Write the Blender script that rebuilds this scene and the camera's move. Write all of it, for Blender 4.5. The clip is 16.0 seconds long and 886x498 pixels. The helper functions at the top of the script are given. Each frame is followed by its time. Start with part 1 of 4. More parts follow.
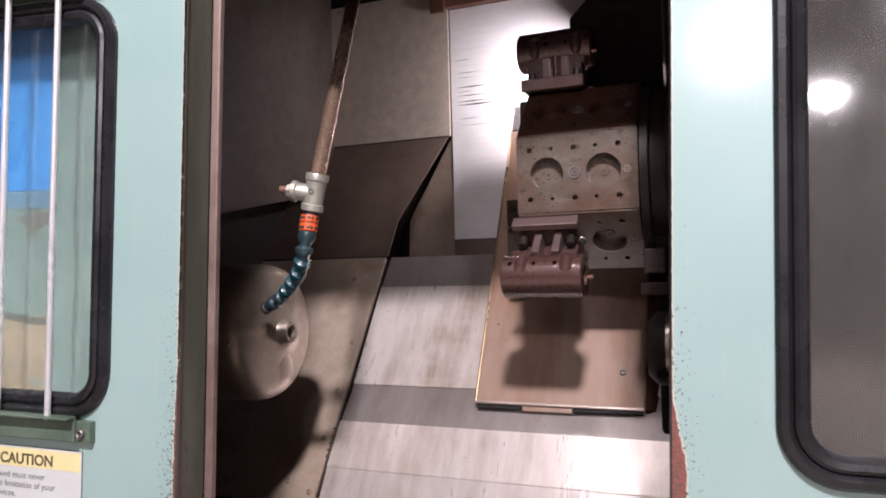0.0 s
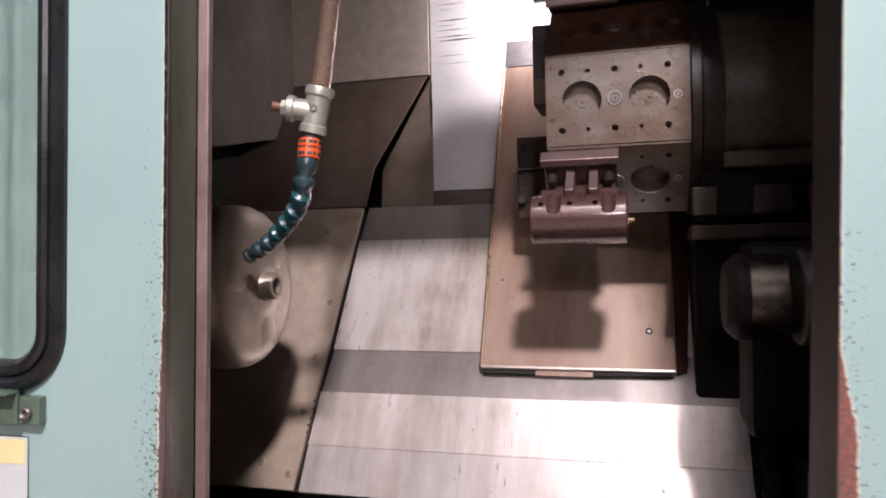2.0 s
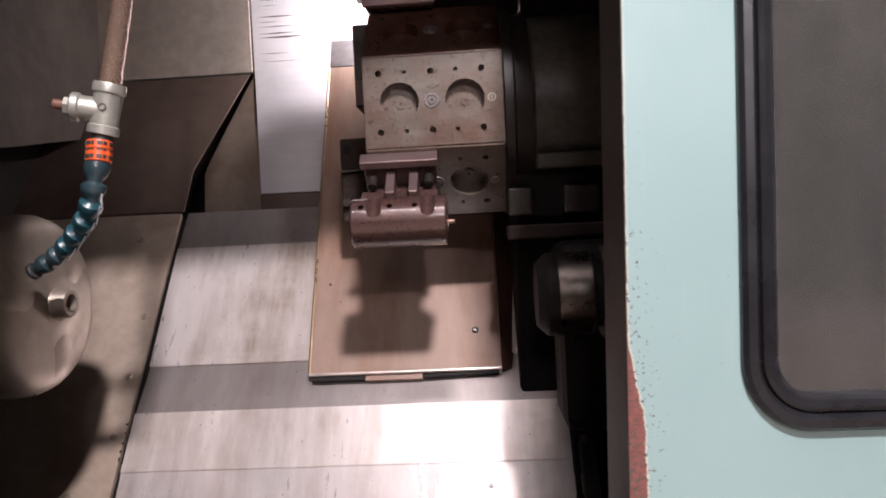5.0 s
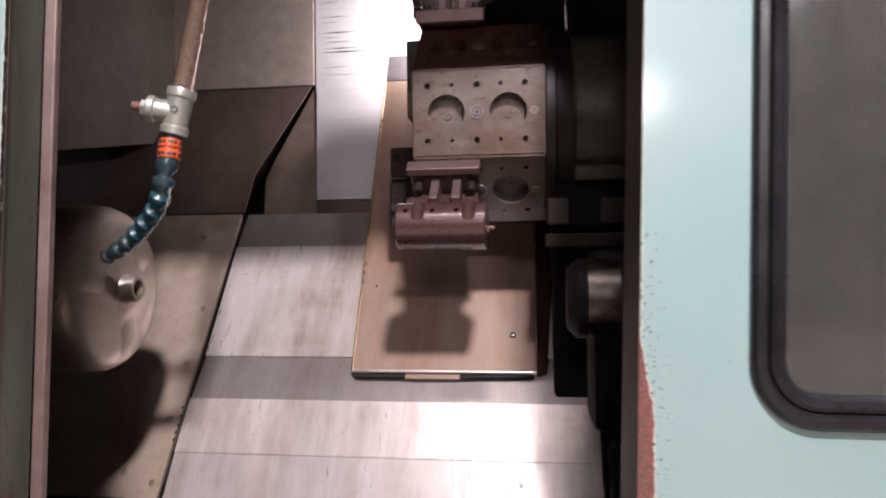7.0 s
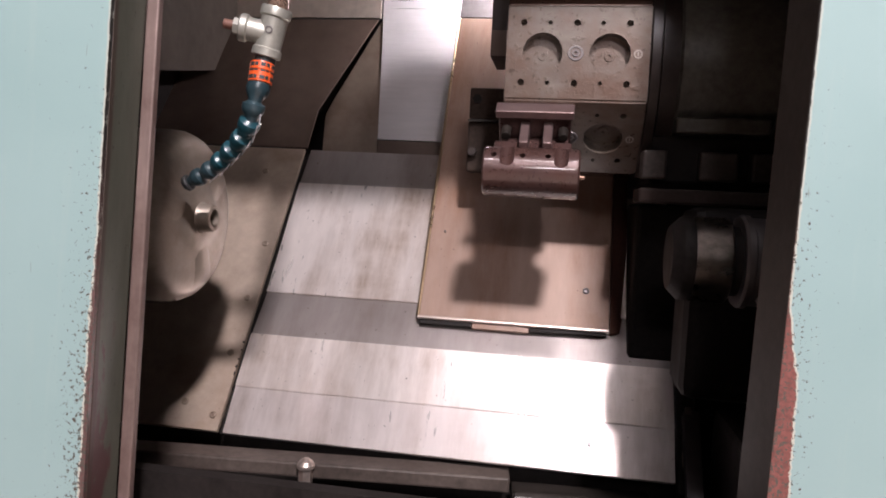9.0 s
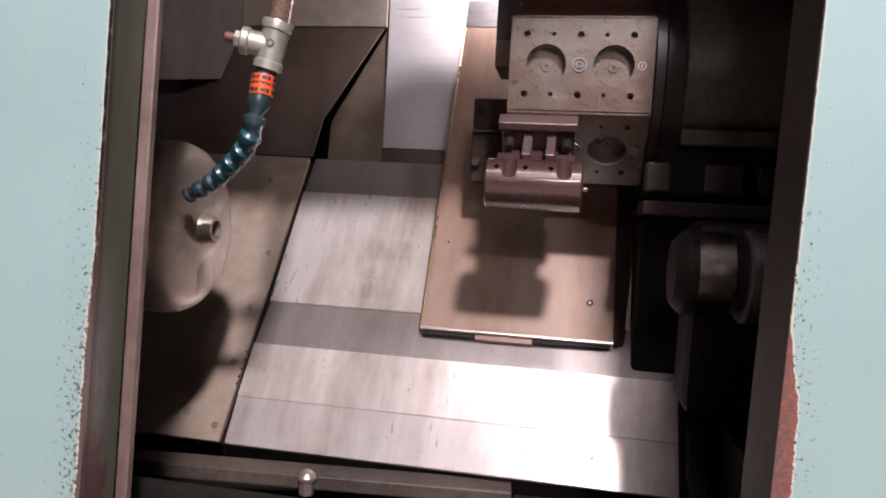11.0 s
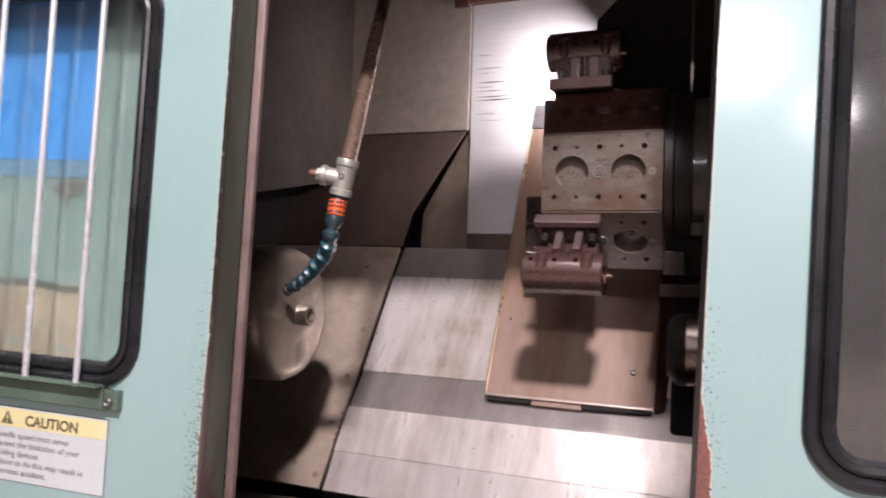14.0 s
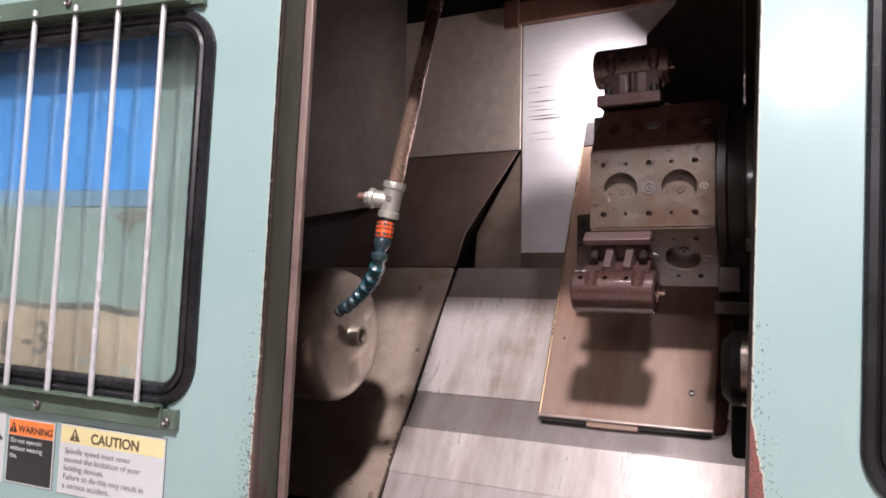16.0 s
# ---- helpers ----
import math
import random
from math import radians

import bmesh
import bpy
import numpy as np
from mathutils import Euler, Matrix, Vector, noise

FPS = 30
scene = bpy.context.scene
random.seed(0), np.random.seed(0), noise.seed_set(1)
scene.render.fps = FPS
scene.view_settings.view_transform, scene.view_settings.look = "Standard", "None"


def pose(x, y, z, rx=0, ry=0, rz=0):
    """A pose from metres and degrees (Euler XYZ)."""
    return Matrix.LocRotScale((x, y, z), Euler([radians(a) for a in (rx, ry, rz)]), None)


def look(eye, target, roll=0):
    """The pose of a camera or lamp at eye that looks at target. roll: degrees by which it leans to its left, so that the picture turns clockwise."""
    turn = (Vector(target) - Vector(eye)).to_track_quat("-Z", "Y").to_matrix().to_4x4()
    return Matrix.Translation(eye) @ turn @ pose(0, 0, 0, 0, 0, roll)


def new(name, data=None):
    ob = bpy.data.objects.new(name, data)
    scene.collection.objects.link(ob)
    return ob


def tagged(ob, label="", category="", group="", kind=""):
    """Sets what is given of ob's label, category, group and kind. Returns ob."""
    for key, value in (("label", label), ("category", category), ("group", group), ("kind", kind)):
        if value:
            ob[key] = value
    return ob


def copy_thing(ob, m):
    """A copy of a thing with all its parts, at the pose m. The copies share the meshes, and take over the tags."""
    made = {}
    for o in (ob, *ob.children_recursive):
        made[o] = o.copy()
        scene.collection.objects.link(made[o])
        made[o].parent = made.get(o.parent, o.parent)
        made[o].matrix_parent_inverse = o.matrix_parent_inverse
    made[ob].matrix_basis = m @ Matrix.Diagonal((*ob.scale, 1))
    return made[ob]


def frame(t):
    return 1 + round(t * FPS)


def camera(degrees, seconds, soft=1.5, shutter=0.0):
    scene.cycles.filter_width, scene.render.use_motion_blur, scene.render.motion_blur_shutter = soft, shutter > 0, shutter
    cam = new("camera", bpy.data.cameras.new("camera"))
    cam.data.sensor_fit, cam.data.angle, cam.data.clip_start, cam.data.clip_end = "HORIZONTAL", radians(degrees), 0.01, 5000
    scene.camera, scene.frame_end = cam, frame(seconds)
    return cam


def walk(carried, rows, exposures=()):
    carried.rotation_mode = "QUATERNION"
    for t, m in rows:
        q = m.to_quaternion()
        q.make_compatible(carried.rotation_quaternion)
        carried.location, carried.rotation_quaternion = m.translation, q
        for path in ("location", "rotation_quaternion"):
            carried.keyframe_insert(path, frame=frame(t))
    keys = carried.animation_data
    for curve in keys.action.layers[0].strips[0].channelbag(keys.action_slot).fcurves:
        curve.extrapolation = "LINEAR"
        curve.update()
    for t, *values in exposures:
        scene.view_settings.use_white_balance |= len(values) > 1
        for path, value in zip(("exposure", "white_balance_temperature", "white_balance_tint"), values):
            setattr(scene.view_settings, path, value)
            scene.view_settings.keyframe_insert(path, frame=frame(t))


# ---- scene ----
cam = camera(64.3, 16.0, 1.8, 0.4)
PATH = [
    (0, (0.102, 0.05, 1.224), (-0.639, 1.907, 1.282), -1.4),
    (0.5, (0.13, 0.046, 1.213), (-0.648, 1.888, 1.261), 0.1),
    (1, (0.12, 0.062, 1.201), (-0.69, 1.891, 1.191), 0.3),
    (1.5, (0.041, 0.105, 1.208), (-0.683, 1.969, 1.195), -0.0),
    (2, (-0.138, 0.2, 1.174), (-0.669, 2.128, 1.15), -1.3),
    (2.5, (-0.262, 0.274, 1.175), (-0.607, 2.242, 1.1), 0.8),
    (3, (-0.282, 0.299, 1.179), (-0.498, 2.284, 1.066), 0.3),
    (3.5, (-0.257, 0.299, 1.18), (-0.38, 2.291, 1.046), -0.3),
    (4, (-0.214, 0.3, 1.18), (-0.274, 2.295, 1.065), -1.6),
    (6.5, (0.022, 0.11, 1.167), (-0.241, 2.093, 1.206), -3.4),
    (7, (-0.062, 0.175, 1.153), (-0.331, 2.157, 1.17), -0.6),
    (7.5, (-0.149, 0.222, 1.147), (-0.427, 2.201, 1.068), 2.1),
    (8, (-0.177, 0.208, 1.144), (-0.479, 2.182, 1.031), 2.5),
    (10.5, (-0.173, 0.222, 1.144), (-0.515, 2.188, 1.012), 3.4),
    (11, (-0.167, 0.221, 1.158), (-0.518, 2.187, 1.041), 3.2),
    (11.5, (-0.15, 0.232, 1.173), (-0.512, 2.198, 1.099), 1.5),
    (12, (-0.091, 0.187, 1.191), (-0.484, 2.148, 1.177), 0.5),
    (12.5, (-0.014, 0.126, 1.199), (-0.546, 2.054, 1.204), 4.3),
    (13, (0.009, 0.09, 1.215), (-0.584, 2.0, 1.206), -0.7),
    (13.5, (0.05, 0.057, 1.214), (-0.531, 1.971, 1.221), 1.0),
    (14, (0.055, 0.015, 1.214), (-0.671, 1.878, 1.26), 1.7),
    (14.5, (0.066, 0.014, 1.215), (-0.813, 1.81, 1.274), 1.4),
    (15, (0.07, 0.019, 1.214), (-0.851, 1.792, 1.287), 1.3),
    (15.5, (0.082, 0.019, 1.211), (-0.828, 1.798, 1.301), 0.9),
    (16, (0.085, 0.021, 1.214), (-0.805, 1.81, 1.314), 0.9),
]
walk(cam, [(t, look(eye, target, roll)) for t, eye, target, roll in PATH],
     exposures=((0, 0.10), (1.5, 0.08), (3, 0.0), (8, 0.0), (11.5, 0.0), (13, 0.06), (14.5, 0.10), (16, 0.10)))

# ---- world and lights ----
world = bpy.data.worlds.new("workshop_air")
scene.world = world
world.use_nodes = True
world.node_tree.nodes["Background"].inputs[0].default_value = (0.9, 0.95, 1.0, 1)
world.node_tree.nodes["Background"].inputs[1].default_value = 0.05


def lamp(name, at, target, sx, sy, watts, colour):
    data = bpy.data.lights.new(name, "AREA")
    data.shape, data.size, data.size_y, data.energy, data.color = ("RECTANGLE" if sx > 1 else "ELLIPSE"), sx, sy, watts, colour
    ob = new(name, data)
    ob.matrix_world = look(at, target)
    return ob


lamp("shop_lamp", (0.58, -1.50, 3.9), (-0.2, 1.5, 1.1), 0.36, 0.26, 250, (1.0, 0.912, 0.966))
lamp("tube_lamp", (-0.42, -0.45, 3.9), (-0.42, 1.5, 0.8), 1.06, 0.08, 17, (1.0, 0.912, 0.966))
lamp("bay_lamp", (1.80, -6.6, 3.9), (1.6, -6.0, 0.0), 0.44, 0.44, 235, (1.0, 0.912, 0.966))
lamp("bay_lamp", (3.60, -9.2, 3.9), (3.2, -8.6, 0.0), 0.44, 0.44, 160, (1.0, 0.912, 0.966))
# this third one is an added fill for turret and bed, no known lamp
lamp("bay_lamp", (-0.30, -5.4, 3.9), (-0.3, -1.5, 0.0), 0.5, 0.5, 30, (1.0, 0.912, 0.966))
# assumed lamp, added to make the glow on the white panel
lamp("work_lamp", (-0.31, 2.02, 1.83), (-0.53, 2.2, 1.64), 0.07, 0.05, 6.0, (1.0, 0.912, 0.966))


# ---- materials ----
def nodes_of(name, rough=0.5, metal=0.0, coat=0.0):
    m = bpy.data.materials.new(name)
    m.use_nodes = True
    nt = m.node_tree
    b = nt.nodes["Principled BSDF"]
    b.inputs["Roughness"].default_value = rough
    b.inputs["Metallic"].default_value = metal
    b.inputs["Coat Weight"].default_value = coat
    b.inputs["Coat Roughness"].default_value = 0.08
    return m, nt, b


def put(nt, sock, v):
    if isinstance(v, bpy.types.NodeSocket):
        nt.links.new(v, sock)
    else:
        sock.default_value = v


def coords(nt, scale=(1, 1, 1), rot=(0, 0, 0)):
    c = nt.nodes.new("ShaderNodeTexCoord")
    m = nt.nodes.new("ShaderNodeMapping")
    m.inputs["Scale"].default_value = scale
    m.inputs["Rotation"].default_value = [radians(a) for a in rot]
    nt.links.new(c.outputs["Object"], m.inputs["Vector"])
    return m.outputs["Vector"]


def grain(nt, vec, scale, detail=4.0, rough=0.6):
    n = nt.nodes.new("ShaderNodeTexNoise")
    nt.links.new(vec, n.inputs["Vector"])
    n.inputs["Scale"].default_value, n.inputs["Detail"].default_value, n.inputs["Roughness"].default_value = scale, detail, rough
    return n.outputs["Fac"]


def span(nt, v, a, b, lo=0.0, hi=1.0):
    n = nt.nodes.new("ShaderNodeMapRange")
    put(nt, n.inputs["Value"], v)
    n.inputs["From Min"].default_value, n.inputs["From Max"].default_value = a, b
    n.inputs["To Min"].default_value, n.inputs["To Max"].default_value = lo, hi
    return n.outputs["Result"]


def calc(nt, op, a, b=0.0):
    n = nt.nodes.new("ShaderNodeMath")
    n.operation = op
    put(nt, n.inputs[0], a)
    put(nt, n.inputs[1], b)
    return n.outputs[0]


def blend(nt, fac, a, b):
    n = nt.nodes.new("ShaderNodeMix")
    n.data_type = "RGBA"
    put(nt, n.inputs["Factor"], fac)
    put(nt, n.inputs["A"], a if isinstance(a, bpy.types.NodeSocket) else (*a, 1))
    put(nt, n.inputs["B"], b if isinstance(b, bpy.types.NodeSocket) else (*b, 1))
    return n.outputs["Result"]


def relief(nt, b, h, strength=0.2, dist=0.002):
    n = nt.nodes.new("ShaderNodeBump")
    n.inputs["Strength"].default_value, n.inputs["Distance"].default_value = strength, dist
    nt.links.new(h, n.inputs["Height"])
    nt.links.new(n.outputs["Normal"], b.inputs["Normal"])


def plain(name, colour, rough=0.5, metal=0.0, vary=0.25, scale=30, coat=0.0, bump=0.1, sheen=0.5):
    """A worn surface: one colour with stains at two scales and fine relief."""
    m, nt, b = nodes_of(name, rough, metal, coat)
    b.inputs["Specular IOR Level"].default_value = sheen
    v = coords(nt)
    big, fine = grain(nt, v, scale * 0.2, 3), grain(nt, v, scale * 3, 5)
    dark = tuple(c * (1 - vary) for c in colour)
    light = tuple(min(1.0, c * (1 + vary)) for c in colour)
    f = calc(nt, "ADD", calc(nt, "MULTIPLY", big, 0.6), calc(nt, "MULTIPLY", fine, 0.4))
    nt.links.new(blend(nt, span(nt, f, 0.35, 0.65), dark, light), b.inputs["Base Color"])
    nt.links.new(span(nt, big, 0.3, 0.7, max(0.02, rough - 0.1), min(1, rough + 0.12)), b.inputs["Roughness"])
    relief(nt, b, fine, bump, 0.0015)
    return m


def steel(name, colour, stain, rough=0.35, stretch=(1, 1, 1), stain_amount=0.5, metal=0.9, rub=None, grainy=0.22, wet=False, specks=0.0, rust_above=None):
    """Rubbed steel: streaks along one direction, brown stains, gloss that varies."""
    m, nt, b = nodes_of(name, rough, metal)
    v = coords(nt)
    s = coords(nt, stretch)
    streak = grain(nt, s, 60, 5, 0.65)
    cloud = grain(nt, coords(nt, (1.6, 0.35, 0.35)) if rub else v, 5.5, 6, 0.65)
    patch = grain(nt, coords(nt, (0.6, 1, 1)), 14, 4)
    base = blend(nt, span(nt, streak, 0.3, 0.7), tuple(c * (1 - grainy) for c in colour), colour)
    mask = calc(nt, "MULTIPLY", span(nt, cloud, 0.45, 0.68), stain_amount)
    mask = calc(nt, "MULTIPLY", mask, span(nt, patch, 0.25, 0.7, 0.3, 1.0))
    col = blend(nt, mask, base, stain)
    if specks:
        # pin-prick pits and hand-sized smears
        smear = span(nt, grain(nt, coords(nt, (0.8, 0.5, 0.5), (0, 0, 20)), 7, 7, 0.7), 0.42, 0.66)
        col = blend(nt, calc(nt, "MULTIPLY", smear, 0.24), col, tuple(c * 0.5 for c in colour))
        pit = span(nt, grain(nt, v, 130, 2, 0.5), 0.73, 0.76)
        col = blend(nt, calc(nt, "MULTIPLY", pit, specks), col, tuple(c * 0.3 for c in stain))
    if rust_above:
        # a wet rust film on everything over a height, with a ragged lower edge
        sep = nt.nodes.new("ShaderNodeSeparateXYZ")
        nt.links.new(v, sep.inputs[0])
        film = span(nt, calc(nt, "ADD", sep.outputs["Z"], calc(nt, "MULTIPLY", patch, 0.006)), rust_above, rust_above + 0.004)
        col = blend(nt, calc(nt, "MULTIPLY", film, span(nt, cloud, 0.3, 0.6, 0.7, 0.95)), col, (0.075, 0.028, 0.017))
    nt.links.new(col, b.inputs["Base Color"])
    r = calc(nt, "ADD", span(nt, streak, 0.2, 0.8, rough - 0.06, rough + 0.08), span(nt, cloud, 0.3, 0.7, -0.05, 0.1))
    nt.links.new(r, b.inputs["Roughness"])
    if wet:
        b.inputs["Coat Weight"].default_value = 1.0
        b.inputs["Coat Roughness"].default_value = 0.10
        # oil droplets that gather in patches
        drop = span(nt, calc(nt, "ADD", grain(nt, v, 120, 3, 0.6), calc(nt, "MULTIPLY", cloud, 0.45)), 0.78, 0.88)
        nt.links.new(calc(nt, "MAXIMUM", calc(nt, "SUBTRACT", r, calc(nt, "MULTIPLY", drop, 0.12)), 0.1), b.inputs["Roughness"])
        relief(nt, b, calc(nt, "ADD", calc(nt, "MULTIPLY", streak, 0.25), drop), 0.16, 0.0014)
    else:
        relief(nt, b, streak, 0.035, 0.001)
    if rub:
        # gloss drawn out along one direction, as rubbing leaves it
        t = nt.nodes.new("ShaderNodeCombineXYZ")
        t.inputs[0].default_value, t.inputs[1].default_value, t.inputs[2].default_value = rub
        nt.links.new(t.outputs[0], b.inputs["Tangent"])
        b.inputs["Anisotropic"].default_value = 0.8
    return m


def flange_paint():
    """Dark olive paint on the folded door edges, gone to maroon primer in ragged patches low down."""
    m, nt, b = nodes_of("worn_olive_paint", 0.5)
    c = nt.nodes.new("ShaderNodeTexCoord")
    sep = nt.nodes.new("ShaderNodeSeparateXYZ")
    nt.links.new(c.outputs["Object"], sep.inputs[0])
    v = coords(nt)
    cloud, fine = grain(nt, coords(nt, (1, 1, 0.28)), 26, 6, 0.68), grain(nt, v, 140, 4)
    olive = blend(nt, span(nt, cloud, 0.3, 0.7), (0.055, 0.061, 0.045), (0.098, 0.104, 0.081))
    toward = span(nt, sep.outputs["Y"], 0.010, 0.060, 0.14, -0.12)
    gone = span(nt, calc(nt, "ADD", calc(nt, "ADD", cloud, toward), span(nt, sep.outputs["Z"], 0.1, -0.45, -0.38, 0.14)), 0.52, 0.58)
    col = blend(nt, calc(nt, "MULTIPLY", gone, span(nt, grain(nt, v, 60, 6, 0.75), 0.34, 0.42)), olive, (0.070, 0.028, 0.028))
    fold = span(nt, calc(nt, "ADD", sep.outputs["Y"], calc(nt, "MULTIPLY", cloud, 0.006)), 0.0175, 0.0145)
    col = blend(nt, calc(nt, "MULTIPLY", fold, 0.8), col, (0.045, 0.027, 0.021))
    col = blend(nt, span(nt, fine, 0.66, 0.7), col, (0.03, 0.025, 0.02))
    nt.links.new(col, b.inputs["Base Color"])
    relief(nt, b, fine, 0.15, 0.001)
    return m


def door_paint(name, edge, side, reach, under):
    """Pale green enamel, knocked off along one upright edge down to primer and steel. edge: where it lies, side: the way into the panel."""
    m, nt, b = nodes_of(name, 0.45, 0.0, 0.6)
    b.inputs["Coat Roughness"].default_value = 0.14
    c = nt.nodes.new("ShaderNodeTexCoord")
    sep = nt.nodes.new("ShaderNodeSeparateXYZ")
    nt.links.new(c.outputs["Object"], sep.inputs[0])
    v = coords(nt)
    cloud, fine, speck = grain(nt, v, 4, 4), grain(nt, v, 180, 4), grain(nt, v, 210, 3, 0.7)
    paint = blend(nt, span(nt, cloud, 0.3, 0.7), (0.250, 0.365, 0.355), (0.280, 0.395, 0.385))
    smear = grain(nt, coords(nt, (6, 1, 0.7)), 9, 4)
    paint = blend(nt, calc(nt, "MULTIPLY", span(nt, smear, 0.56, 0.75), 0.3), paint, (0.33, 0.42, 0.39))
    into = calc(nt, "MULTIPLY", calc(nt, "SUBTRACT", sep.outputs["X"], edge), side)
    low = span(nt, sep.outputs["Z"], -0.11, -0.19)
    wide = calc(nt, "ADD", calc(nt, "MULTIPLY", low, reach), calc(nt, "MULTIPLY", span(nt, sep.outputs["Z"], -0.2, -0.45), reach * 0.6))
    width = calc(nt, "ADD", 0.0006, wide)
    ragged = calc(nt, "MULTIPLY", calc(nt, "SUBTRACT", grain(nt, v, 75, 9, 0.82), 0.5), span(nt, sep.outputs["Z"], 0.0, -0.2, 0.006, 0.015))
    bare = span(nt, calc(nt, "SUBTRACT", calc(nt, "ADD", into, ragged), width), 0.0004, -0.0004)
    near = span(nt, into, 0.0, 0.050, 1.0, 0.0)
    dots = calc(nt, "MULTIPLY", span(nt, calc(nt, "ADD", speck, calc(nt, "MULTIPLY", near, span(nt, sep.outputs["Z"], 0.15, -0.25, 0.015, 0.19))), 0.697, 0.717), span(nt, sep.outputs["Z"], 0.3, -0.05, 0.5, 1.0))
    primer = blend(nt, span(nt, fine, 0.35, 0.65), tuple(c * 0.75 for c in under), tuple(c * 1.25 for c in under))
    primer = blend(nt, span(nt, sep.outputs["Z"], 0.0, -0.14), (0.02, 0.018, 0.015), primer)
    rim = span(nt, calc(nt, "SUBTRACT", calc(nt, "ADD", into, ragged), width), 0.0022, 0.0012)
    paint = blend(nt, calc(nt, "MULTIPLY", rim, span(nt, sep.outputs["Z"], 0.2, -0.2, 0.55, 0.95)), paint, (0.52, 0.50, 0.41))
    col = blend(nt, bare, paint, primer)
    col = blend(nt, dots, col, (0.065, 0.057, 0.045))
    hair = span(nt, grain(nt, coords(nt, (14, 1, 1.6), (0, 40, 0)), 10, 3), 0.725, 0.735)
    col = blend(nt, calc(nt, "MULTIPLY", hair, 0.5), col, (0.16, 0.17, 0.13))
    nt.links.new(col, b.inputs["Base Color"])
    nt.links.new(calc(nt, "ADD", span(nt, cloud, 0.3, 0.7, 0.38, 0.48), calc(nt, "MULTIPLY", bare, 0.2)), b.inputs["Roughness"])
    relief(nt, b, calc(nt, "SUBTRACT", calc(nt, "MULTIPLY", fine, 0.1), calc(nt, "ADD", bare, dots)), 0.35, 0.0008)
    return m


M = {}
M["door_left"] = door_paint("left_door_enamel", 0.030, -1.0, 0.003, (0.10, 0.05, 0.045))
M["door_right"] = door_paint("right_door_enamel", 0.706, 1.0, 0.015, (0.17, 0.055, 0.045))
M["flange"] = flange_paint()
M["flange_dark"] = plain("dark_brown_paint", (0.038, 0.032, 0.028), 0.5, 0.0, 0.45, 30, 0.0, 0.15, 0.3)
M["lip"] = steel("rusted_edge", (0.27, 0.195, 0.172), (0.08, 0.042, 0.034), 0.5, (1, 1, 0.2), 0.95, 0.3, None, 0.4)
M["casing"] = plain("casing_green", (0.115, 0.155, 0.142), 0.4, 0.0, 0.18, 12, 0.2)
M["blue"] = plain("blue_band", (0.040, 0.148, 0.345), 0.35, 0.0, 0.12, 10, 0.2)
M["pale"] = plain("pale_grey_blue", (0.085, 0.145, 0.20), 0.4, 0.0, 0.25, 16)
M["cream"] = plain("cream_band", (0.20, 0.165, 0.12), 0.4, 0.0, 0.3, 22)
M["scratch"] = plain("dark_scratch", (0.07, 0.065, 0.065), 0.5, 0.0, 0.3, 40)
M["smudge"] = plain("dark_smudge", (0.16, 0.17, 0.15), 0.5, 0.0, 0.3, 40)
M["grime"] = plain("dark_grime", (0.075, 0.078, 0.066), 0.5, 0.0, 0.5, 40)
M["rubber"] = plain("black_rubber", (0.014, 0.014, 0.016), 0.26, 0.0, 0.3, 50, 0.0, 0.1, 0.4)
M["rail_paint"] = plain("dark_green_paint", (0.085, 0.12, 0.09), 0.42, 0.0, 0.25, 40, 0.1)
M["rod"] = steel("bright_rod", (0.74, 0.74, 0.76), (0.42, 0.40, 0.39), 0.27, (20, 20, 1), 0.3, 0.45)
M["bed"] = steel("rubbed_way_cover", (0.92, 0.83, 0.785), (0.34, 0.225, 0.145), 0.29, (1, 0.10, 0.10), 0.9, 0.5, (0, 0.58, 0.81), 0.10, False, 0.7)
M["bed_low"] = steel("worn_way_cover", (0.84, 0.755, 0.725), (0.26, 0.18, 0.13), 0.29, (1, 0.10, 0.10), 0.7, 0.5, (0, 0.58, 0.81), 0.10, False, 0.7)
# bed steel at about half tone, for the inclined and the upper plate
M["bed_dark"] = steel("darker_way_cover", (0.46, 0.405, 0.385), (0.19, 0.13, 0.10), 0.38, (1, 0.15, 0.15), 0.6, 0.6, (0, 0.58, 0.81), 0.10, False, 0.8)
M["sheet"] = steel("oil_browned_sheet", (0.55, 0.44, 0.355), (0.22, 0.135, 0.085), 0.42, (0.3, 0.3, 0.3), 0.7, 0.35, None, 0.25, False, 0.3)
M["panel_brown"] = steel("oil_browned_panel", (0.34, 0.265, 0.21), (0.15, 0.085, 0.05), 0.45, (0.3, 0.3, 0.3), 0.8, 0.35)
M["sheet_dark"] = steel("dark_brown_sheet", (0.18, 0.128, 0.104), (0.09, 0.054, 0.037), 0.45, (0.3, 0.3, 0.3), 0.6, 0.4)
M["plate"] = steel("bronzed_cover", (0.39, 0.270, 0.216), (0.21, 0.092, 0.042), 0.50, (1, 0.2, 0.2), 0.85, 0.2, (0, 0.5, 0.86), 0.16, False, 0.8)
M["white"] = steel("scuffed_white_sheet", (0.80, 0.77, 0.78), (0.50, 0.47, 0.47), 0.36, (0.12, 1, 2), 0.3, 0.15, None, 0.10)
M["wall_back"] = plain("grey_guard_sheet", (0.62, 0.53, 0.45), 0.42, 0.3, 0.25, 9)
M["black"] = plain("near_black", (0.0150, 0.0122, 0.0112), 0.58, 0.0, 0.5, 40, 0.0, 0.15, 0.16)
M["shield"] = plain("dark_oily_shield", (0.06, 0.048, 0.044), 0.5, 0.0, 0.4, 14, 0.0, 0.1, 0.3)
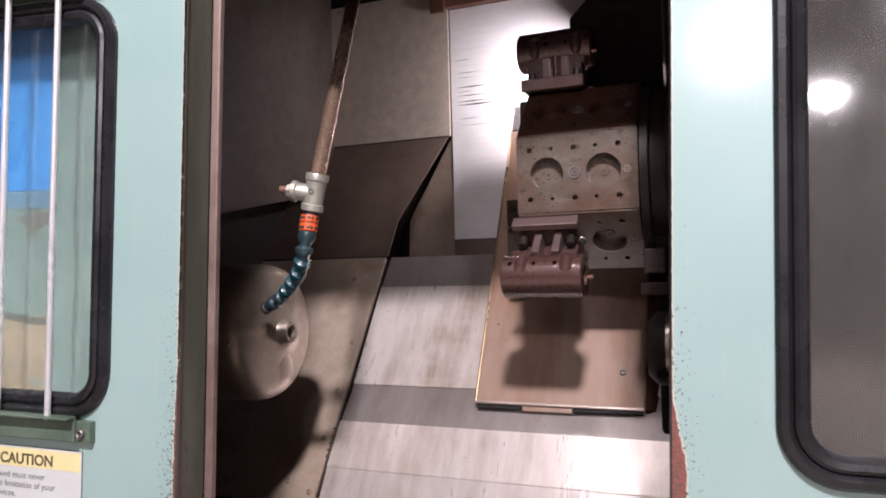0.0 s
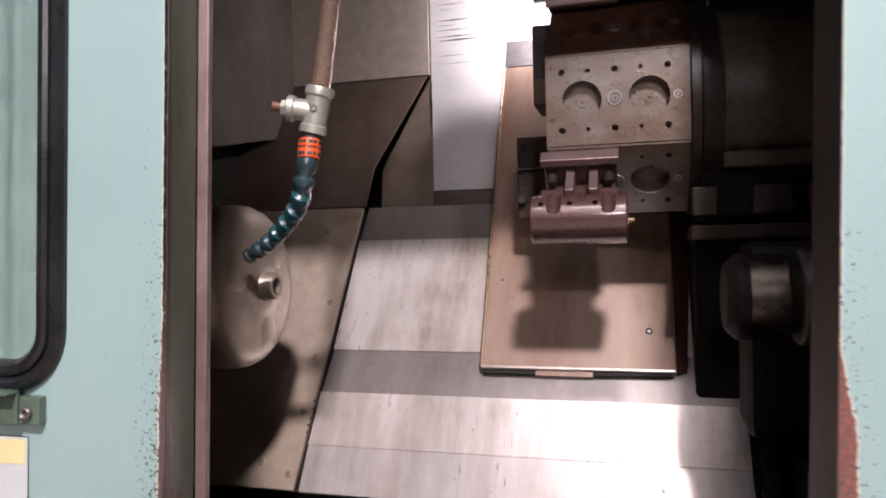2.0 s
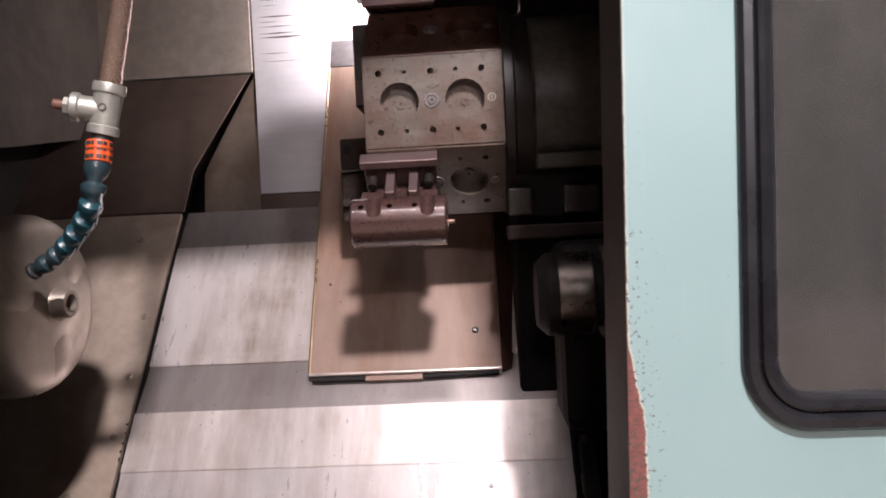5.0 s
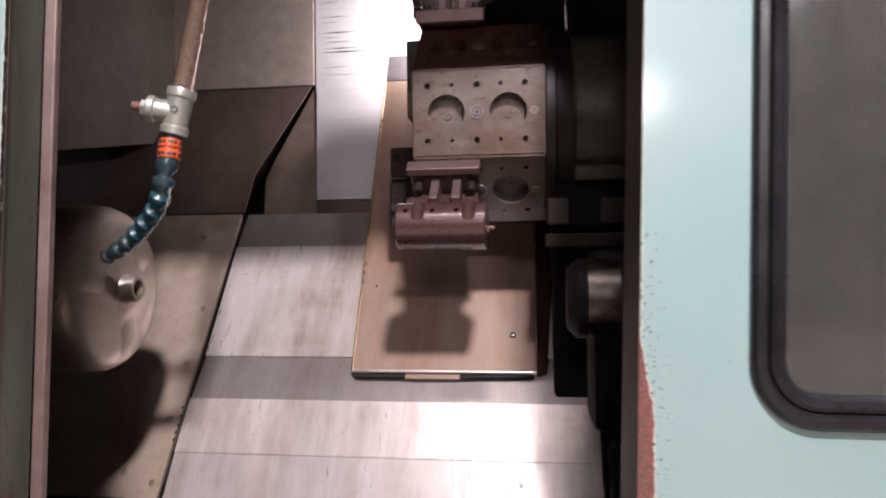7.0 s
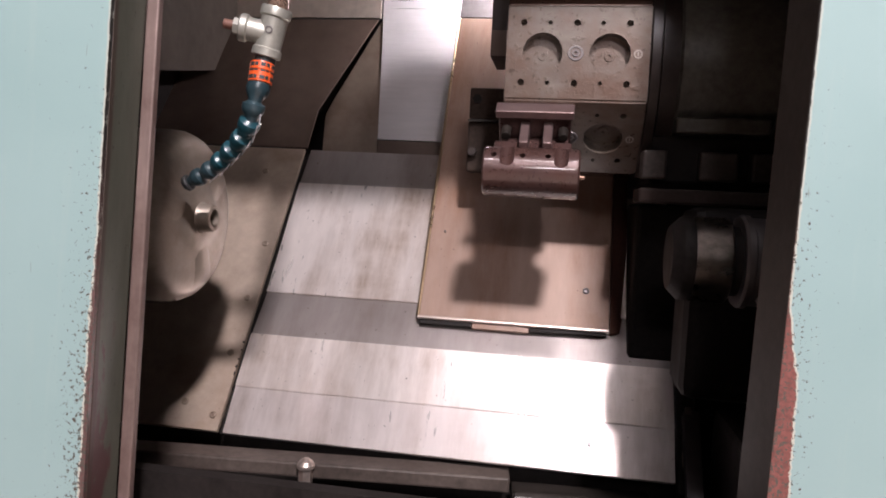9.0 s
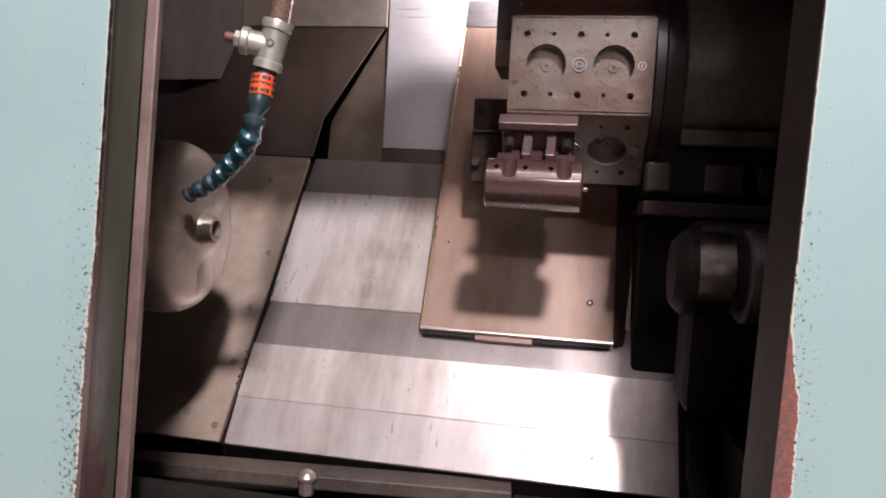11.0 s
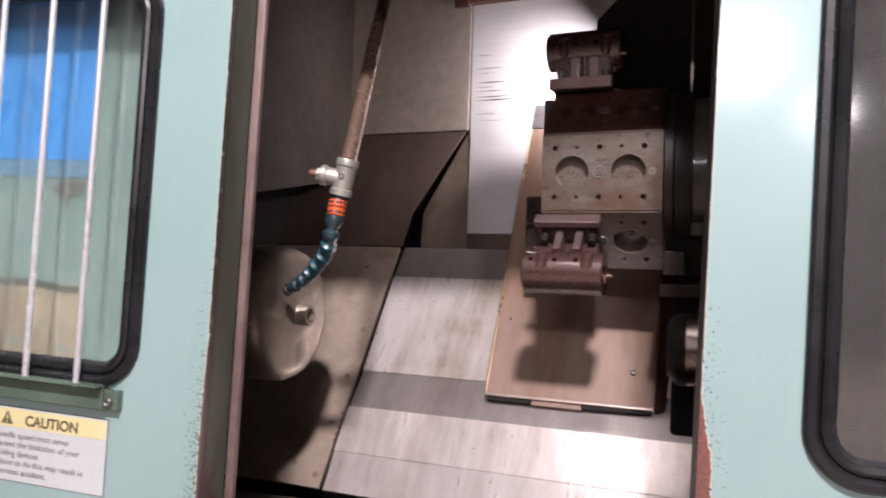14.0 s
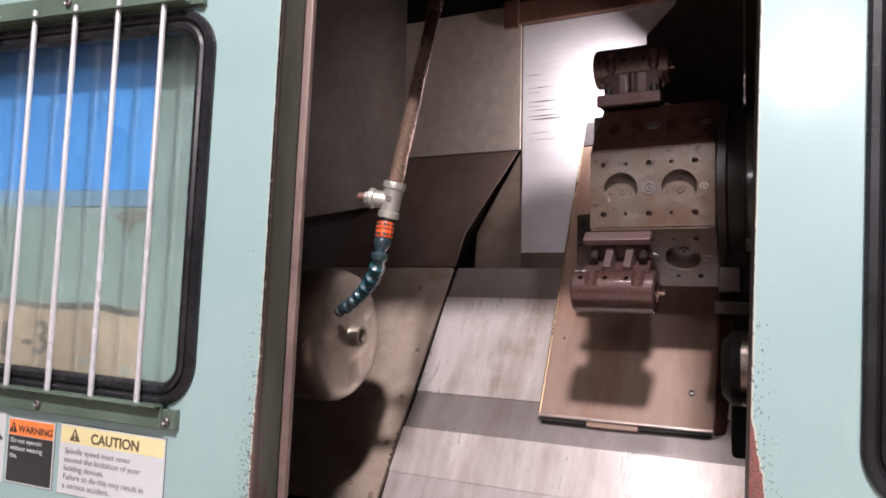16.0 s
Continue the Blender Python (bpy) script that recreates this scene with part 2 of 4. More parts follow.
M["iron"] = plain("dark_oily_casting", (0.032, 0.026, 0.022), 0.42, 0.2, 0.5, 30, 0.1, 0.2)
M["iron_grey"] = steel("worn_dark_steel", (0.22, 0.20, 0.20), (0.07, 0.045, 0.04), 0.42, (1, 1, 1), 0.6, 0.7)
M["turret"] = steel("ground_turret_steel", (0.185, 0.155, 0.130), (0.080, 0.030, 0.012), 0.33, (0.4, 1, 1), 1.0, 0.35, None, 0.30, True, 0.0, 1.492)
M["holder"] = steel("browned_tool_steel", (0.086, 0.047, 0.042), (0.075, 0.021, 0.007), 0.30, (0.3, 1, 1), 1.0, 0.3, None, 0.22, True)
M["foot"] = steel("browned_ground_steel", (0.24, 0.168, 0.160), (0.13, 0.06, 0.045), 0.32, (0.3, 1, 1), 0.7, 0.6)
M["chuck"] = steel("oily_chuck_steel", (0.36, 0.31, 0.26), (0.17, 0.12, 0.085), 0.38, (1, 1, 1), 0.8, 0.55)
M["copper"] = steel("old_copper_pipe", (0.50, 0.335, 0.25), (0.18, 0.075, 0.045), 0.25, (8, 8, 1), 0.95, 0.75, None, 0.4)
M["galv"] = plain("galvanised_iron", (0.40, 0.39, 0.34), 0.4, 0.55, 0.2, 40)
M["rust"] = plain("rusty_iron", (0.15, 0.07, 0.05), 0.6, 0.2, 0.35, 60)
M["orange"] = plain("orange_plastic", (0.75, 0.10, 0.02), 0.4, 0.0, 0.15, 60)
M["teal"] = plain("teal_plastic", (0.012, 0.052, 0.066), 0.3, 0.0, 0.25, 50, 0.3)
M["teal_worn"] = plain("worn_grey_teal_plastic", (0.022, 0.042, 0.050), 0.35, 0.0, 0.35, 60, 0.2)
M["ink"] = plain("black_ink", (0.03, 0.03, 0.03), 0.5, 0.0, 0.1, 40)
M["ink_grey"] = plain("faded_ink", (0.13, 0.13, 0.135), 0.5, 0.0, 0.3, 60)
M["ink_brown"] = plain("faded_brown_ink", (0.10, 0.082, 0.045), 0.5, 0.0, 0.2, 60)
M["label_white"] = plain("label_white", (0.50, 0.52, 0.52), 0.4, 0.0, 0.06, 20)
M["label_yellow"] = plain("label_yellow", (0.66, 0.58, 0.31), 0.4, 0.0, 0.08, 20)
M["label_orange"] = plain("label_orange", (0.80, 0.22, 0.06), 0.4, 0.0, 0.08, 20)
M["tail"] = steel("oily_dark_steel", (0.085, 0.07, 0.066), (0.02, 0.014, 0.012), 0.33, (1, 1, 1), 0.95, 0.8)
M["bronze"] = steel("rubbed_bronze", (0.45, 0.32, 0.20), (0.2, 0.1, 0.05), 0.3, (1, 1, 1), 0.4, 0.8)
M["bright"] = steel("rubbed_bright_edge", (0.72, 0.62, 0.56), (0.35, 0.2, 0.12), 0.3, (1, 1, 1), 0.6, 0.8)
M["rail_brown"] = plain("dull_rusty_rail", (0.032, 0.021, 0.018), 0.6, 0.0, 0.5, 40, 0.0, 0.2, 0.2)
M["housing"] = plain("dark_olive_casting", (0.105, 0.096, 0.080), 0.36, 0.0, 0.5, 26, 0.2, 0.2)
M["block"] = plain("worn_rusty_block", (0.085, 0.068, 0.061), 0.5, 0.2, 0.5, 40)
M["trough_rail"] = plain("oily_brown_rail", (0.085, 0.066, 0.056), 0.45, 0.1, 0.5, 24, 0.0, 0.15, 0.4)
M["disc"] = plain("rust_brown_disc", (0.026, 0.017, 0.014), 0.45, 0.0, 0.5, 30, 0.0, 0.2, 0.4)
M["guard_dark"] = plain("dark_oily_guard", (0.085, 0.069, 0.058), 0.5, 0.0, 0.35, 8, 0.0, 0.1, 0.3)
M["scuffed"] = steel("scuffed_ring_steel", (0.46, 0.39, 0.34), (0.05, 0.038, 0.03), 0.24, (0.6, 1, 1), 0.85, 1.0, None, 0.55)
# near-black tone that paints the unlit interior behind the right window
M["inner"] = plain("dark_interior_tone", (0.011, 0.0095, 0.009), 0.7, 0.0, 0.5, 5, 0.0, 0.1, 0.1)
M["stop"] = plain("dark_brown_iron", (0.040, 0.027, 0.021), 0.65, 0.0, 0.5, 40, 0.0, 0.15, 0.12)
# almost no colour, to paint the dark corner low on the right door
M["handle"] = plain("shadow_black", (0.004, 0.004, 0.004), 0.7, 0.0, 0.3, 40, 0.0, 0.1, 0.1)
M["bolt"] = steel("bolt_steel", (0.40, 0.36, 0.33), (0.2, 0.12, 0.08), 0.35, (1, 1, 1), 0.5, 0.9)
M["concrete"] = plain("shop_floor_concrete", (0.40, 0.315, 0.26), 0.55, 0.0, 0.2, 4)
M["shop_wall"] = plain("shop_wall_paint", (0.06, 0.06, 0.066), 0.8, 0.0, 0.3, 3)
M["shop_ceiling"] = plain("shop_ceiling_paint", (0.30, 0.30, 0.30), 0.85, 0.0, 0.1, 3)


def glass_material(name, lo, hi):
    m, nt, b = nodes_of(name, 0.06)
    v = coords(nt)
    film = grain(nt, coords(nt, (2.5, 1, 0.6)), 7, 5)
    b.inputs["Base Color"].default_value = (0.9, 0.95, 0.93, 1)
    b.inputs["Transmission Weight"].default_value = 1.0
    b.inputs["IOR"].default_value = 1.58
    dirt = nt.nodes.new("ShaderNodeBsdfDiffuse")
    dirt.inputs["Color"].default_value = (0.40, 0.36, 0.335, 1)
    mixer = nt.nodes.new("ShaderNodeMixShader")
    nt.links.new(span(nt, film, 0.35, 0.75, lo, hi), mixer.inputs[0])
    nt.links.new(b.outputs[0], mixer.inputs[1])
    nt.links.new(dirt.outputs[0], mixer.inputs[2])
    nt.links.new(mixer.outputs[0], nt.nodes["Material Output"].inputs["Surface"])
    nt.links.new(span(nt, grain(nt, v, 3, 3), 0.3, 0.7, 0.05, 0.09), b.inputs["Roughness"])
    return m


M["glass"] = glass_material("streaked_glass", 0.005, 0.020)
M["glass_hazy"] = glass_material("hazy_glass", 0.020, 0.055)


# ---- mesh helpers ----
def thing(name, label, category, m=Matrix(), group="", kind=""):
    ob = new(name)
    ob.empty_display_size = 0.05
    ob.matrix_world = m
    return tagged(ob, label, category, group, kind)


def mesh_of(name, bm, mat, smooth=False):
    me = bpy.data.meshes.new(name)
    bmesh.ops.recalc_face_normals(bm, faces=bm.faces)
    bm.to_mesh(me)
    bm.free()
    me.materials.append(mat)
    if smooth:
        for p in me.polygons:
            p.use_smooth = True
        me.set_sharp_from_angle(angle=radians(35))
    return me


def part(name, bm, mat, parent, label="", smooth=False):
    ob = new(name, mesh_of(name, bm, mat, smooth))
    ob.parent = parent
    if label:
        tagged(ob, label)
    return ob


def solo(name, bm, mat, label, category, kind="", smooth=False, m=Matrix()):
    ob = new(name, mesh_of(name, bm, mat, smooth))
    ob.matrix_world = m
    return tagged(ob, label, category, "", kind)


def box(bm, a, b, bevel=0.0, m=None, segs=2):
    lo, hi = [min(p) for p in zip(a, b)], [max(p) for p in zip(a, b)]
    size = [h - l for l, h in zip(lo, hi)]
    mid = [(h + l) / 2 for l, h in zip(lo, hi)]
    mat = Matrix.LocRotScale(mid, None, size)
    r = bmesh.ops.create_cube(bm, size=1, matrix=(m @ mat) if m else mat)
    if bevel:
        es = list({e for v in r["verts"] for e in v.link_edges})
        bmesh.ops.bevel(bm, geom=es, offset=bevel, segments=segs, affect="EDGES", profile=0.5)
    return bm


def turned(bm, profile, m=Matrix(), segs=48, close=True):
    """A body of revolution round local x from (along, radius) pairs."""
    rings = []
    for a, r in profile:
        if r < 1e-6:
            rings.append([bm.verts.new(m @ Vector((a, 0, 0)))])
        else:
            rings.append([bm.verts.new(m @ Vector((a, r * math.cos(2 * math.pi * k / segs), r * math.sin(2 * math.pi * k / segs)))) for k in range(segs)])
    for p, q in zip(rings, rings[1:]):
        for k in range(segs):
            j = (k + 1) % segs
            if len(p) == 1 and len(q) == 1:
                continue
            if len(p) == 1:
                bm.faces.new((p[0], q[k], q[j]))
            elif len(q) == 1:
                bm.faces.new((p[k], p[j], q[0]))
            else:
                bm.faces.new((p[k], p[j], q[j], q[k]))
    return bm


def along(a, b):
    """A pose whose local x runs from a to b."""
    d = Vector(b) - Vector(a)
    return Matrix.Translation(a) @ d.to_track_quat("X", "Z").to_matrix().to_4x4(), d.length


def rod(bm, a, b, r, segs=20, bevel=0.0):
    m, l = along(a, b)
    c = min(bevel, r * 0.9)
    prof = [(0, 0), (0, r - c), (c, r), (l - c, r), (l, r - c), (l, 0)] if c else [(0, 0), (0, r), (l, r), (l, 0)]
    return turned(bm, prof, m, segs)


def prism(bm, pts, direction):
    """A flat polygon given by points, thickened along a vector."""
    d = Vector(direction)
    a = [bm.verts.new(Vector(p)) for p in pts]
    b = [bm.verts.new(Vector(p) + d) for p in pts]
    bm.faces.new(a)
    bm.faces.new(b[::-1])
    for k in range(len(a)):
        j = (k + 1) % len(a)
        bm.faces.new((a[k], a[j], b[j], b[k]))
    return bm


def rounded(u0, u1, w0, w1, r, n=8):
    """Points of a rectangle with rounded corners in u and w."""
    out = []
    for cu, cw, s in ((u1 - r, w1 - r, 0), (u0 + r, w1 - r, 90), (u0 + r, w0 + r, 180), (u1 - r, w0 + r, 270)):
        for k in range(n + 1):
            a = radians(s + 90 * k / n)
            out.append((cu + r * math.cos(a), cw + r * math.sin(a)))
    return out


def ring_of(bm, outer, inner, y0, y1):
    """A frame between two outlines of the same count, from depth y0 to y1."""
    rows = []
    for pts, y in ((outer, y0), (inner, y0), (inner, y1), (outer, y1)):
        rows.append([bm.verts.new((u, y, w)) for u, w in pts])
    n = len(outer)
    for p, q in zip(rows, rows[1:] + rows[:1]):
        for k in range(n):
            j = (k + 1) % n
            bm.faces.new((p[k], p[j], q[j], q[k]))
    return bm


def swept(bm, outline, section):
    """A closed outline in u and w swept by a section of (outward, depth) pairs."""
    n = len(outline)
    rows = []
    for k in range(n):
        p, q = Vector(outline[k - 1]), Vector(outline[(k + 1) % n])
        t = (q - p).normalized()
        out = Vector((t.y, -t.x))
        rows.append([bm.verts.new((outline[k][0] + out.x * o, d, outline[k][1] + out.y * o)) for o, d in section])
    for k in range(n):
        j = (k + 1) % n
        for i in range(len(section)):
            h = (i + 1) % len(section)
            bm.faces.new((rows[k][i], rows[j][i], rows[j][h], rows[k][h]))
    return bm


def cut(ob, cutter_bm):
    """Take the cutter's volume out of a mesh object, once and for all."""
    me = bpy.data.meshes.new("cutter")
    bmesh.ops.recalc_face_normals(cutter_bm, faces=cutter_bm.faces)
    cutter_bm.to_mesh(me)
    cutter_bm.free()
    tool = new("cutter", me)
    tool.matrix_world = ob.matrix_world
    mod = ob.modifiers.new("cut", "BOOLEAN")
    mod.operation, mod.solver, mod.object = "DIFFERENCE", "EXACT", tool
    parent = ob.parent
    dg = bpy.context.evaluated_depsgraph_get()
    done = bpy.data.meshes.new_from_object(ob.evaluated_get(dg))
    ob.modifiers.clear()
    old = ob.data
    ob.data = done
    bpy.data.objects.remove(tool)
    bpy.data.meshes.remove(old)
    return ob


def text_part(words, size, at, mat, parent, label="", align="LEFT", name="lettering", bold=0.0):
    """Flat lettering on a plate that faces local -y."""
    cu = bpy.data.curves.new("words", "FONT")
    cu.body, cu.size, cu.align_x, cu.extrude, cu.offset = words, size, align, 0.0002, bold
    tmp = new("words", cu)
    me = bpy.data.meshes.new_from_object(tmp.evaluated_get(bpy.context.evaluated_depsgraph_get()))
    bpy.data.objects.remove(tmp)
    me.materials.clear()
    me.materials.append(mat)
    ob = new(name, me)
    ob.parent = parent
    ob.matrix_basis = pose(*at, 90, 0, 0)
    if label:
        tagged(ob, label)
    return ob


# ---- workshop round the machine ----
def room():
    x0, x1, y0, y1, h = -6.0, 8.5, -16.0, 4.0, 5.0
    for name, a, b, mat, label, cat in (
        ("floor", (x0, y0, -0.1), (x1, y1, 0), M["concrete"], "brown-grey concrete workshop floor", "floor"),
        ("ceiling", (x0, y0, h), (x1, y1, h + 0.1), M["shop_ceiling"], "grey workshop ceiling high above", "ceiling"),
        ("wall_south", (x0, y0 - 0.15, 0), (x1, y0, h), M["shop_wall"], "dark grey workshop wall", "wall"),
        ("wall_north", (x0, y1, 0), (x1, y1 + 0.15, h), M["shop_wall"], "dark grey workshop wall", "wall"),
        ("wall_west", (x0 - 0.15, y0, 0), (x0, y1, h), M["shop_wall"], "dark grey workshop wall", "wall"),
        ("wall_east", (x1, y0, 0), (x1 + 0.15, y1, h), M["shop_wall"], "dark grey workshop wall", "wall"),
    ):
        solo(name, box(bmesh.new(), a, b), mat, label, cat, "structure")


room()

# The front of the machine: local x along it, local y into it, local z up.
FRONT = pose(-0.66, 0.851, 1.2, -0.773, 1.7, 5.622)


def panel_with_window(parent, mat, u0, u1, w0, w1, hole, name="panel"):
    """A sheet-steel door skin with a rounded window hole."""
    n = 8
    inner = rounded(*hole, n)
    mid = ((hole[0] + hole[1]) / 2, (hole[2] + hole[3]) / 2)
    corners = ((u1, w1), (u0, w1), (u0, w0), (u1, w0))
    outer = [corners[k // (n + 1)] for k in range(len(inner))]
    bm = bmesh.new()
    for y in (0.0, 0.012):
        ins = [bm.verts.new((u, y, w)) for u, w in inner]
        outs = [bm.verts.new((u, y, w)) for u, w in corners]
        for c in range(4):
            arc = ins[c * (n + 1):(c + 1) * (n + 1)]
            for a, b in zip(arc, arc[1:]):
                bm.faces.new((outs[c], a, b))
            nxt = ins[((c + 1) * (n + 1)) % len(ins)]
            bm.faces.new((outs[c], arc[-1], nxt, outs[(c + 1) % 4]))
        if y == 0.0:
            front_in, front_out = ins, outs
    for ra, rb in ((front_in, ins), (front_out, outs)):
        for k in range(len(ra)):
            j = (k + 1) % len(ra)
            bm.faces.new((ra[k], ra[j], rb[j], rb[k]))
    return part(name, bm, mat, parent)


def gasket(parent, outline):
    """A black rubber glazing seal with two ribs and a groove."""
    prof = [(0.0, 0.004), (0.0, -0.006), (-0.004, -0.011), (-0.012, -0.012), (-0.0165, -0.008), (-0.018, -0.0035), (-0.0195, -0.008),
            (-0.024, -0.0105), (-0.031, -0.009), (-0.036, -0.003), (-0.037, 0.004)]
    return part("gasket", swept(bmesh.new(), outline, prof), M["rubber"], parent, "ribbed black rubber window seal", True)


def pane(parent, u0, u1, w0, w1, y, mat):
    ob = part("pane", box(bmesh.new(), (u0, y, w0), (u1, y + 0.004, w1)), mat, parent, "dirty clear window pane")
    ob.visible_shadow = False
    return ob


def bolt_head(parent, at, r=0.006, name="bolt", mat=None):
    bm = turned(bmesh.new(), [(-0.001, 0), (-0.001, r * 0.45), (-0.004, r * 0.5), (-0.0055, r * 0.8), (-0.004, r), (0, r * 1.02), (0.002, 0)],
                Matrix.Translation(at) @ pose(0, 0, 0, 0, 0, 90), 14)
    return part(name, bm, mat or M["iron_grey"], parent, "", True)


def sticker(parent, name, u0, u1, w0, w1, head, head_mat, body_mat, label):
    s = part(name, box(bmesh.new(), (u0 - 0.0012, -0.0009, w0 - 0.0012), (u1 + 0.0012, 0.0, w1 + 0.0012), 0.0003, None, 1), M["scratch"], parent, label)
    part("face", box(bmesh.new(), (u0, -0.0013, w0), (u1, -0.0008, w1)), M["label_white"], s)
    e = 0.0025
    part("header", box(bmesh.new(), (u0 + e, -0.0018, w1 - head), (u1 - e, -0.001, w1 - e)), head_mat, s)
    if body_mat:
        part("text_field", box(bmesh.new(), (u0 + e, -0.0018, w0 + e), (u1 - e, -0.001, w1 - head - 0.001)), body_mat, s)
    return s


def warning_triangle(parent, u, w, s, mat, hole_mat):
    bm = prism(bmesh.new(), [(u - s * 0.55, -0.0022, w), (u + s * 0.55, -0.0022, w), (u, -0.0022, w + s)], (0, 0.0006, 0))
    part("warning_triangle", bm, mat, parent)
    bm = box(bmesh.new(), (u - s * 0.06, -0.0026, w + s * 0.32), (u + s * 0.06, -0.0021, w + s * 0.68))
    box(bm, (u - s * 0.06, -0.0026, w + s * 0.12), (u + s * 0.06, -0.0021, w + s * 0.22))
    part("exclamation_mark", bm, hole_mat, parent)


def left_door():
    d = thing("sliding_door", "pale green sliding machine door, slid open, barred window and safety labels", "machine door", FRONT)
    hole = (-0.86, -0.104, -0.172, 0.43, 0.055)
    panel_with_window(d, M["door_left"], -1.15, 0.030, -1.05, 0.86, hole)
    bm = box(bmesh.new(), (0.022, 0.0055, -1.05), (0.0306, 0.066, 0.86), 0.001)
    part("side_flange", bm, M["flange"], d, "worn dark olive folded edge of the door")
    gasket(d, rounded(-0.876, -0.086, -0.190, 0.448, 0.07, 10))
    pane(d, -0.858, -0.106, -0.170, 0.428, 0.003, M["glass"])
    # guard rails and rods before the window
    for w0, w1, flip in ((-0.222, -0.184, 1), (0.453, 0.494, -1)):
        bm = box(bmesh.new(), (-0.95, -0.016, w0), (-0.134, -0.012, w1), 0.001)
        box(bm, (-0.95, -0.032, w1 - 0.004 if flip > 0 else w0), (-0.134, -0.0125, w1 if flip > 0 else w0 + 0.004), 0.001)
        box(bm, (-0.95, -0.012, w0), (-0.110, -0.0005, w0 + 0.030 if flip > 0 else w1), 0.001)
        rail = part("guard_rail", bm, M["rail_paint"], d, "dark green steel guard rail")
        for u in (-0.124, -0.393, -0.66, -0.93):
            z = w0 + (0.013 if flip > 0 else 0.026)
            bolt_head(rail, (u, -0.017 if u < -0.2 else -0.013, z), 0.0065, "screw")
    for k in range(9):
        u = -0.178 - 0.0955 * k
        part("guard_rod", rod(bmesh.new(), (u, -0.022, -0.190), (u, -0.022, 0.470), 0.0046, 14), M["rod"], d, "bright steel guard rod", True)
    # labels
    c = sticker(d, "caution_label", -0.355, -0.133, -0.354, -0.240, 0.030, M["label_yellow"], None, "white label with a yellow caution header")
    warning_triangle(c, -0.322, -0.266, 0.021, M["ink_brown"], M["label_yellow"])
    text_part("CAUTION", 0.0225, (-0.287, -0.0021, -0.2655), M["ink_brown"], c, bold=0.0006)
    lines = ("Spindle speed must never", "exceed the limitation of your", "holding devices.", "Failure to do this may result in", "a serious accident.")
    for k, line in enumerate(lines):
        text_part(line, 0.0138, (-0.343, -0.0016, -0.2875 - 0.0142 * k), M["ink_grey"], c)
    s = sticker(d, "warning_label", -0.477, -0.368, -0.353, -0.242, 0.029, M["label_orange"], M["ink"], "black label with an orange warning header")
    warning_triangle(s, -0.464, -0.267, 0.018, M["ink"], M["label_orange"])
    text_part("WARNING", 0.0165, (-0.452, -0.0021, -0.2655), M["ink"], s, bold=0.0004)
    for k, line in enumerate(("Do not operate", "without wearing", "this.")):
        text_part(line, 0.0115, (-0.469, -0.0022, -0.284 - 0.013 * k), M["label_white"], s)
    p = part("pictogram_label", box(bmesh.new(), (-0.60, -0.0012, -0.356), (-0.485, 0, -0.236), 0.0004, None, 1), M["label_white"], d, "white pictogram label with plain black strokes")
    for a, b in (((-0.50, -0.27), (-0.515, -0.30)), ((-0.515, -0.30), (-0.497, -0.335)), ((-0.515, -0.30), (-0.535, -0.33)), ((-0.49, -0.283), (-0.52, -0.262)), ((-0.55, -0.26), (-0.52, -0.345))):
        part("stroke", rod(bmesh.new(), (a[0], -0.0012, a[1]), (b[0], -0.0012, b[1]), 0.0026, 8), M["ink"], p)
    return d


def right_door():
    d = thing("sliding_door", "pale green sliding machine door with a rubber-sealed window, paint chipped to red primer", "machine door", FRONT)
    hole = (0.835, 1.55, -0.184, 0.43, 0.055)
    panel_with_window(d, M["door_right"], 0.706, 1.75, -1.05, 0.86, hole)
    part("side_flange", box(bmesh.new(), (0.7054, 0.0012, -1.05), (0.714, 0.075, 0.86), 0.001), M["flange_dark"], d, "dark brown folded edge of the door")
    gasket(d, rounded(0.817, 1.568, -0.202, 0.448, 0.07, 10))
    pane(d, 0.837, 1.548, -0.182, 0.428, 0.003, M["glass_hazy"])
    # added sheet: the dark of the interior is put into its colour
    part("interior_backing", box(bmesh.new(), (0.80, 0.10, -0.30), (1.70, 0.104, 0.60)), M["inner"], d, "near-black sheet standing in for the unlit interior behind the glass")
    # added block and ridge that stand in for a soft shadow on the door
    h = part("shadow_block", box(bmesh.new(), (1.000, -0.035, -0.50), (1.16, 0.0, -0.206), 0.008), M["handle"], d, "black block standing in for a dark soft shadow on the door")
    part("block_ridge", box(bmesh.new(), (1.04, -0.05, -0.48), (1.065, -0.03, -0.25), 0.006), M["handle"], h)
    return d


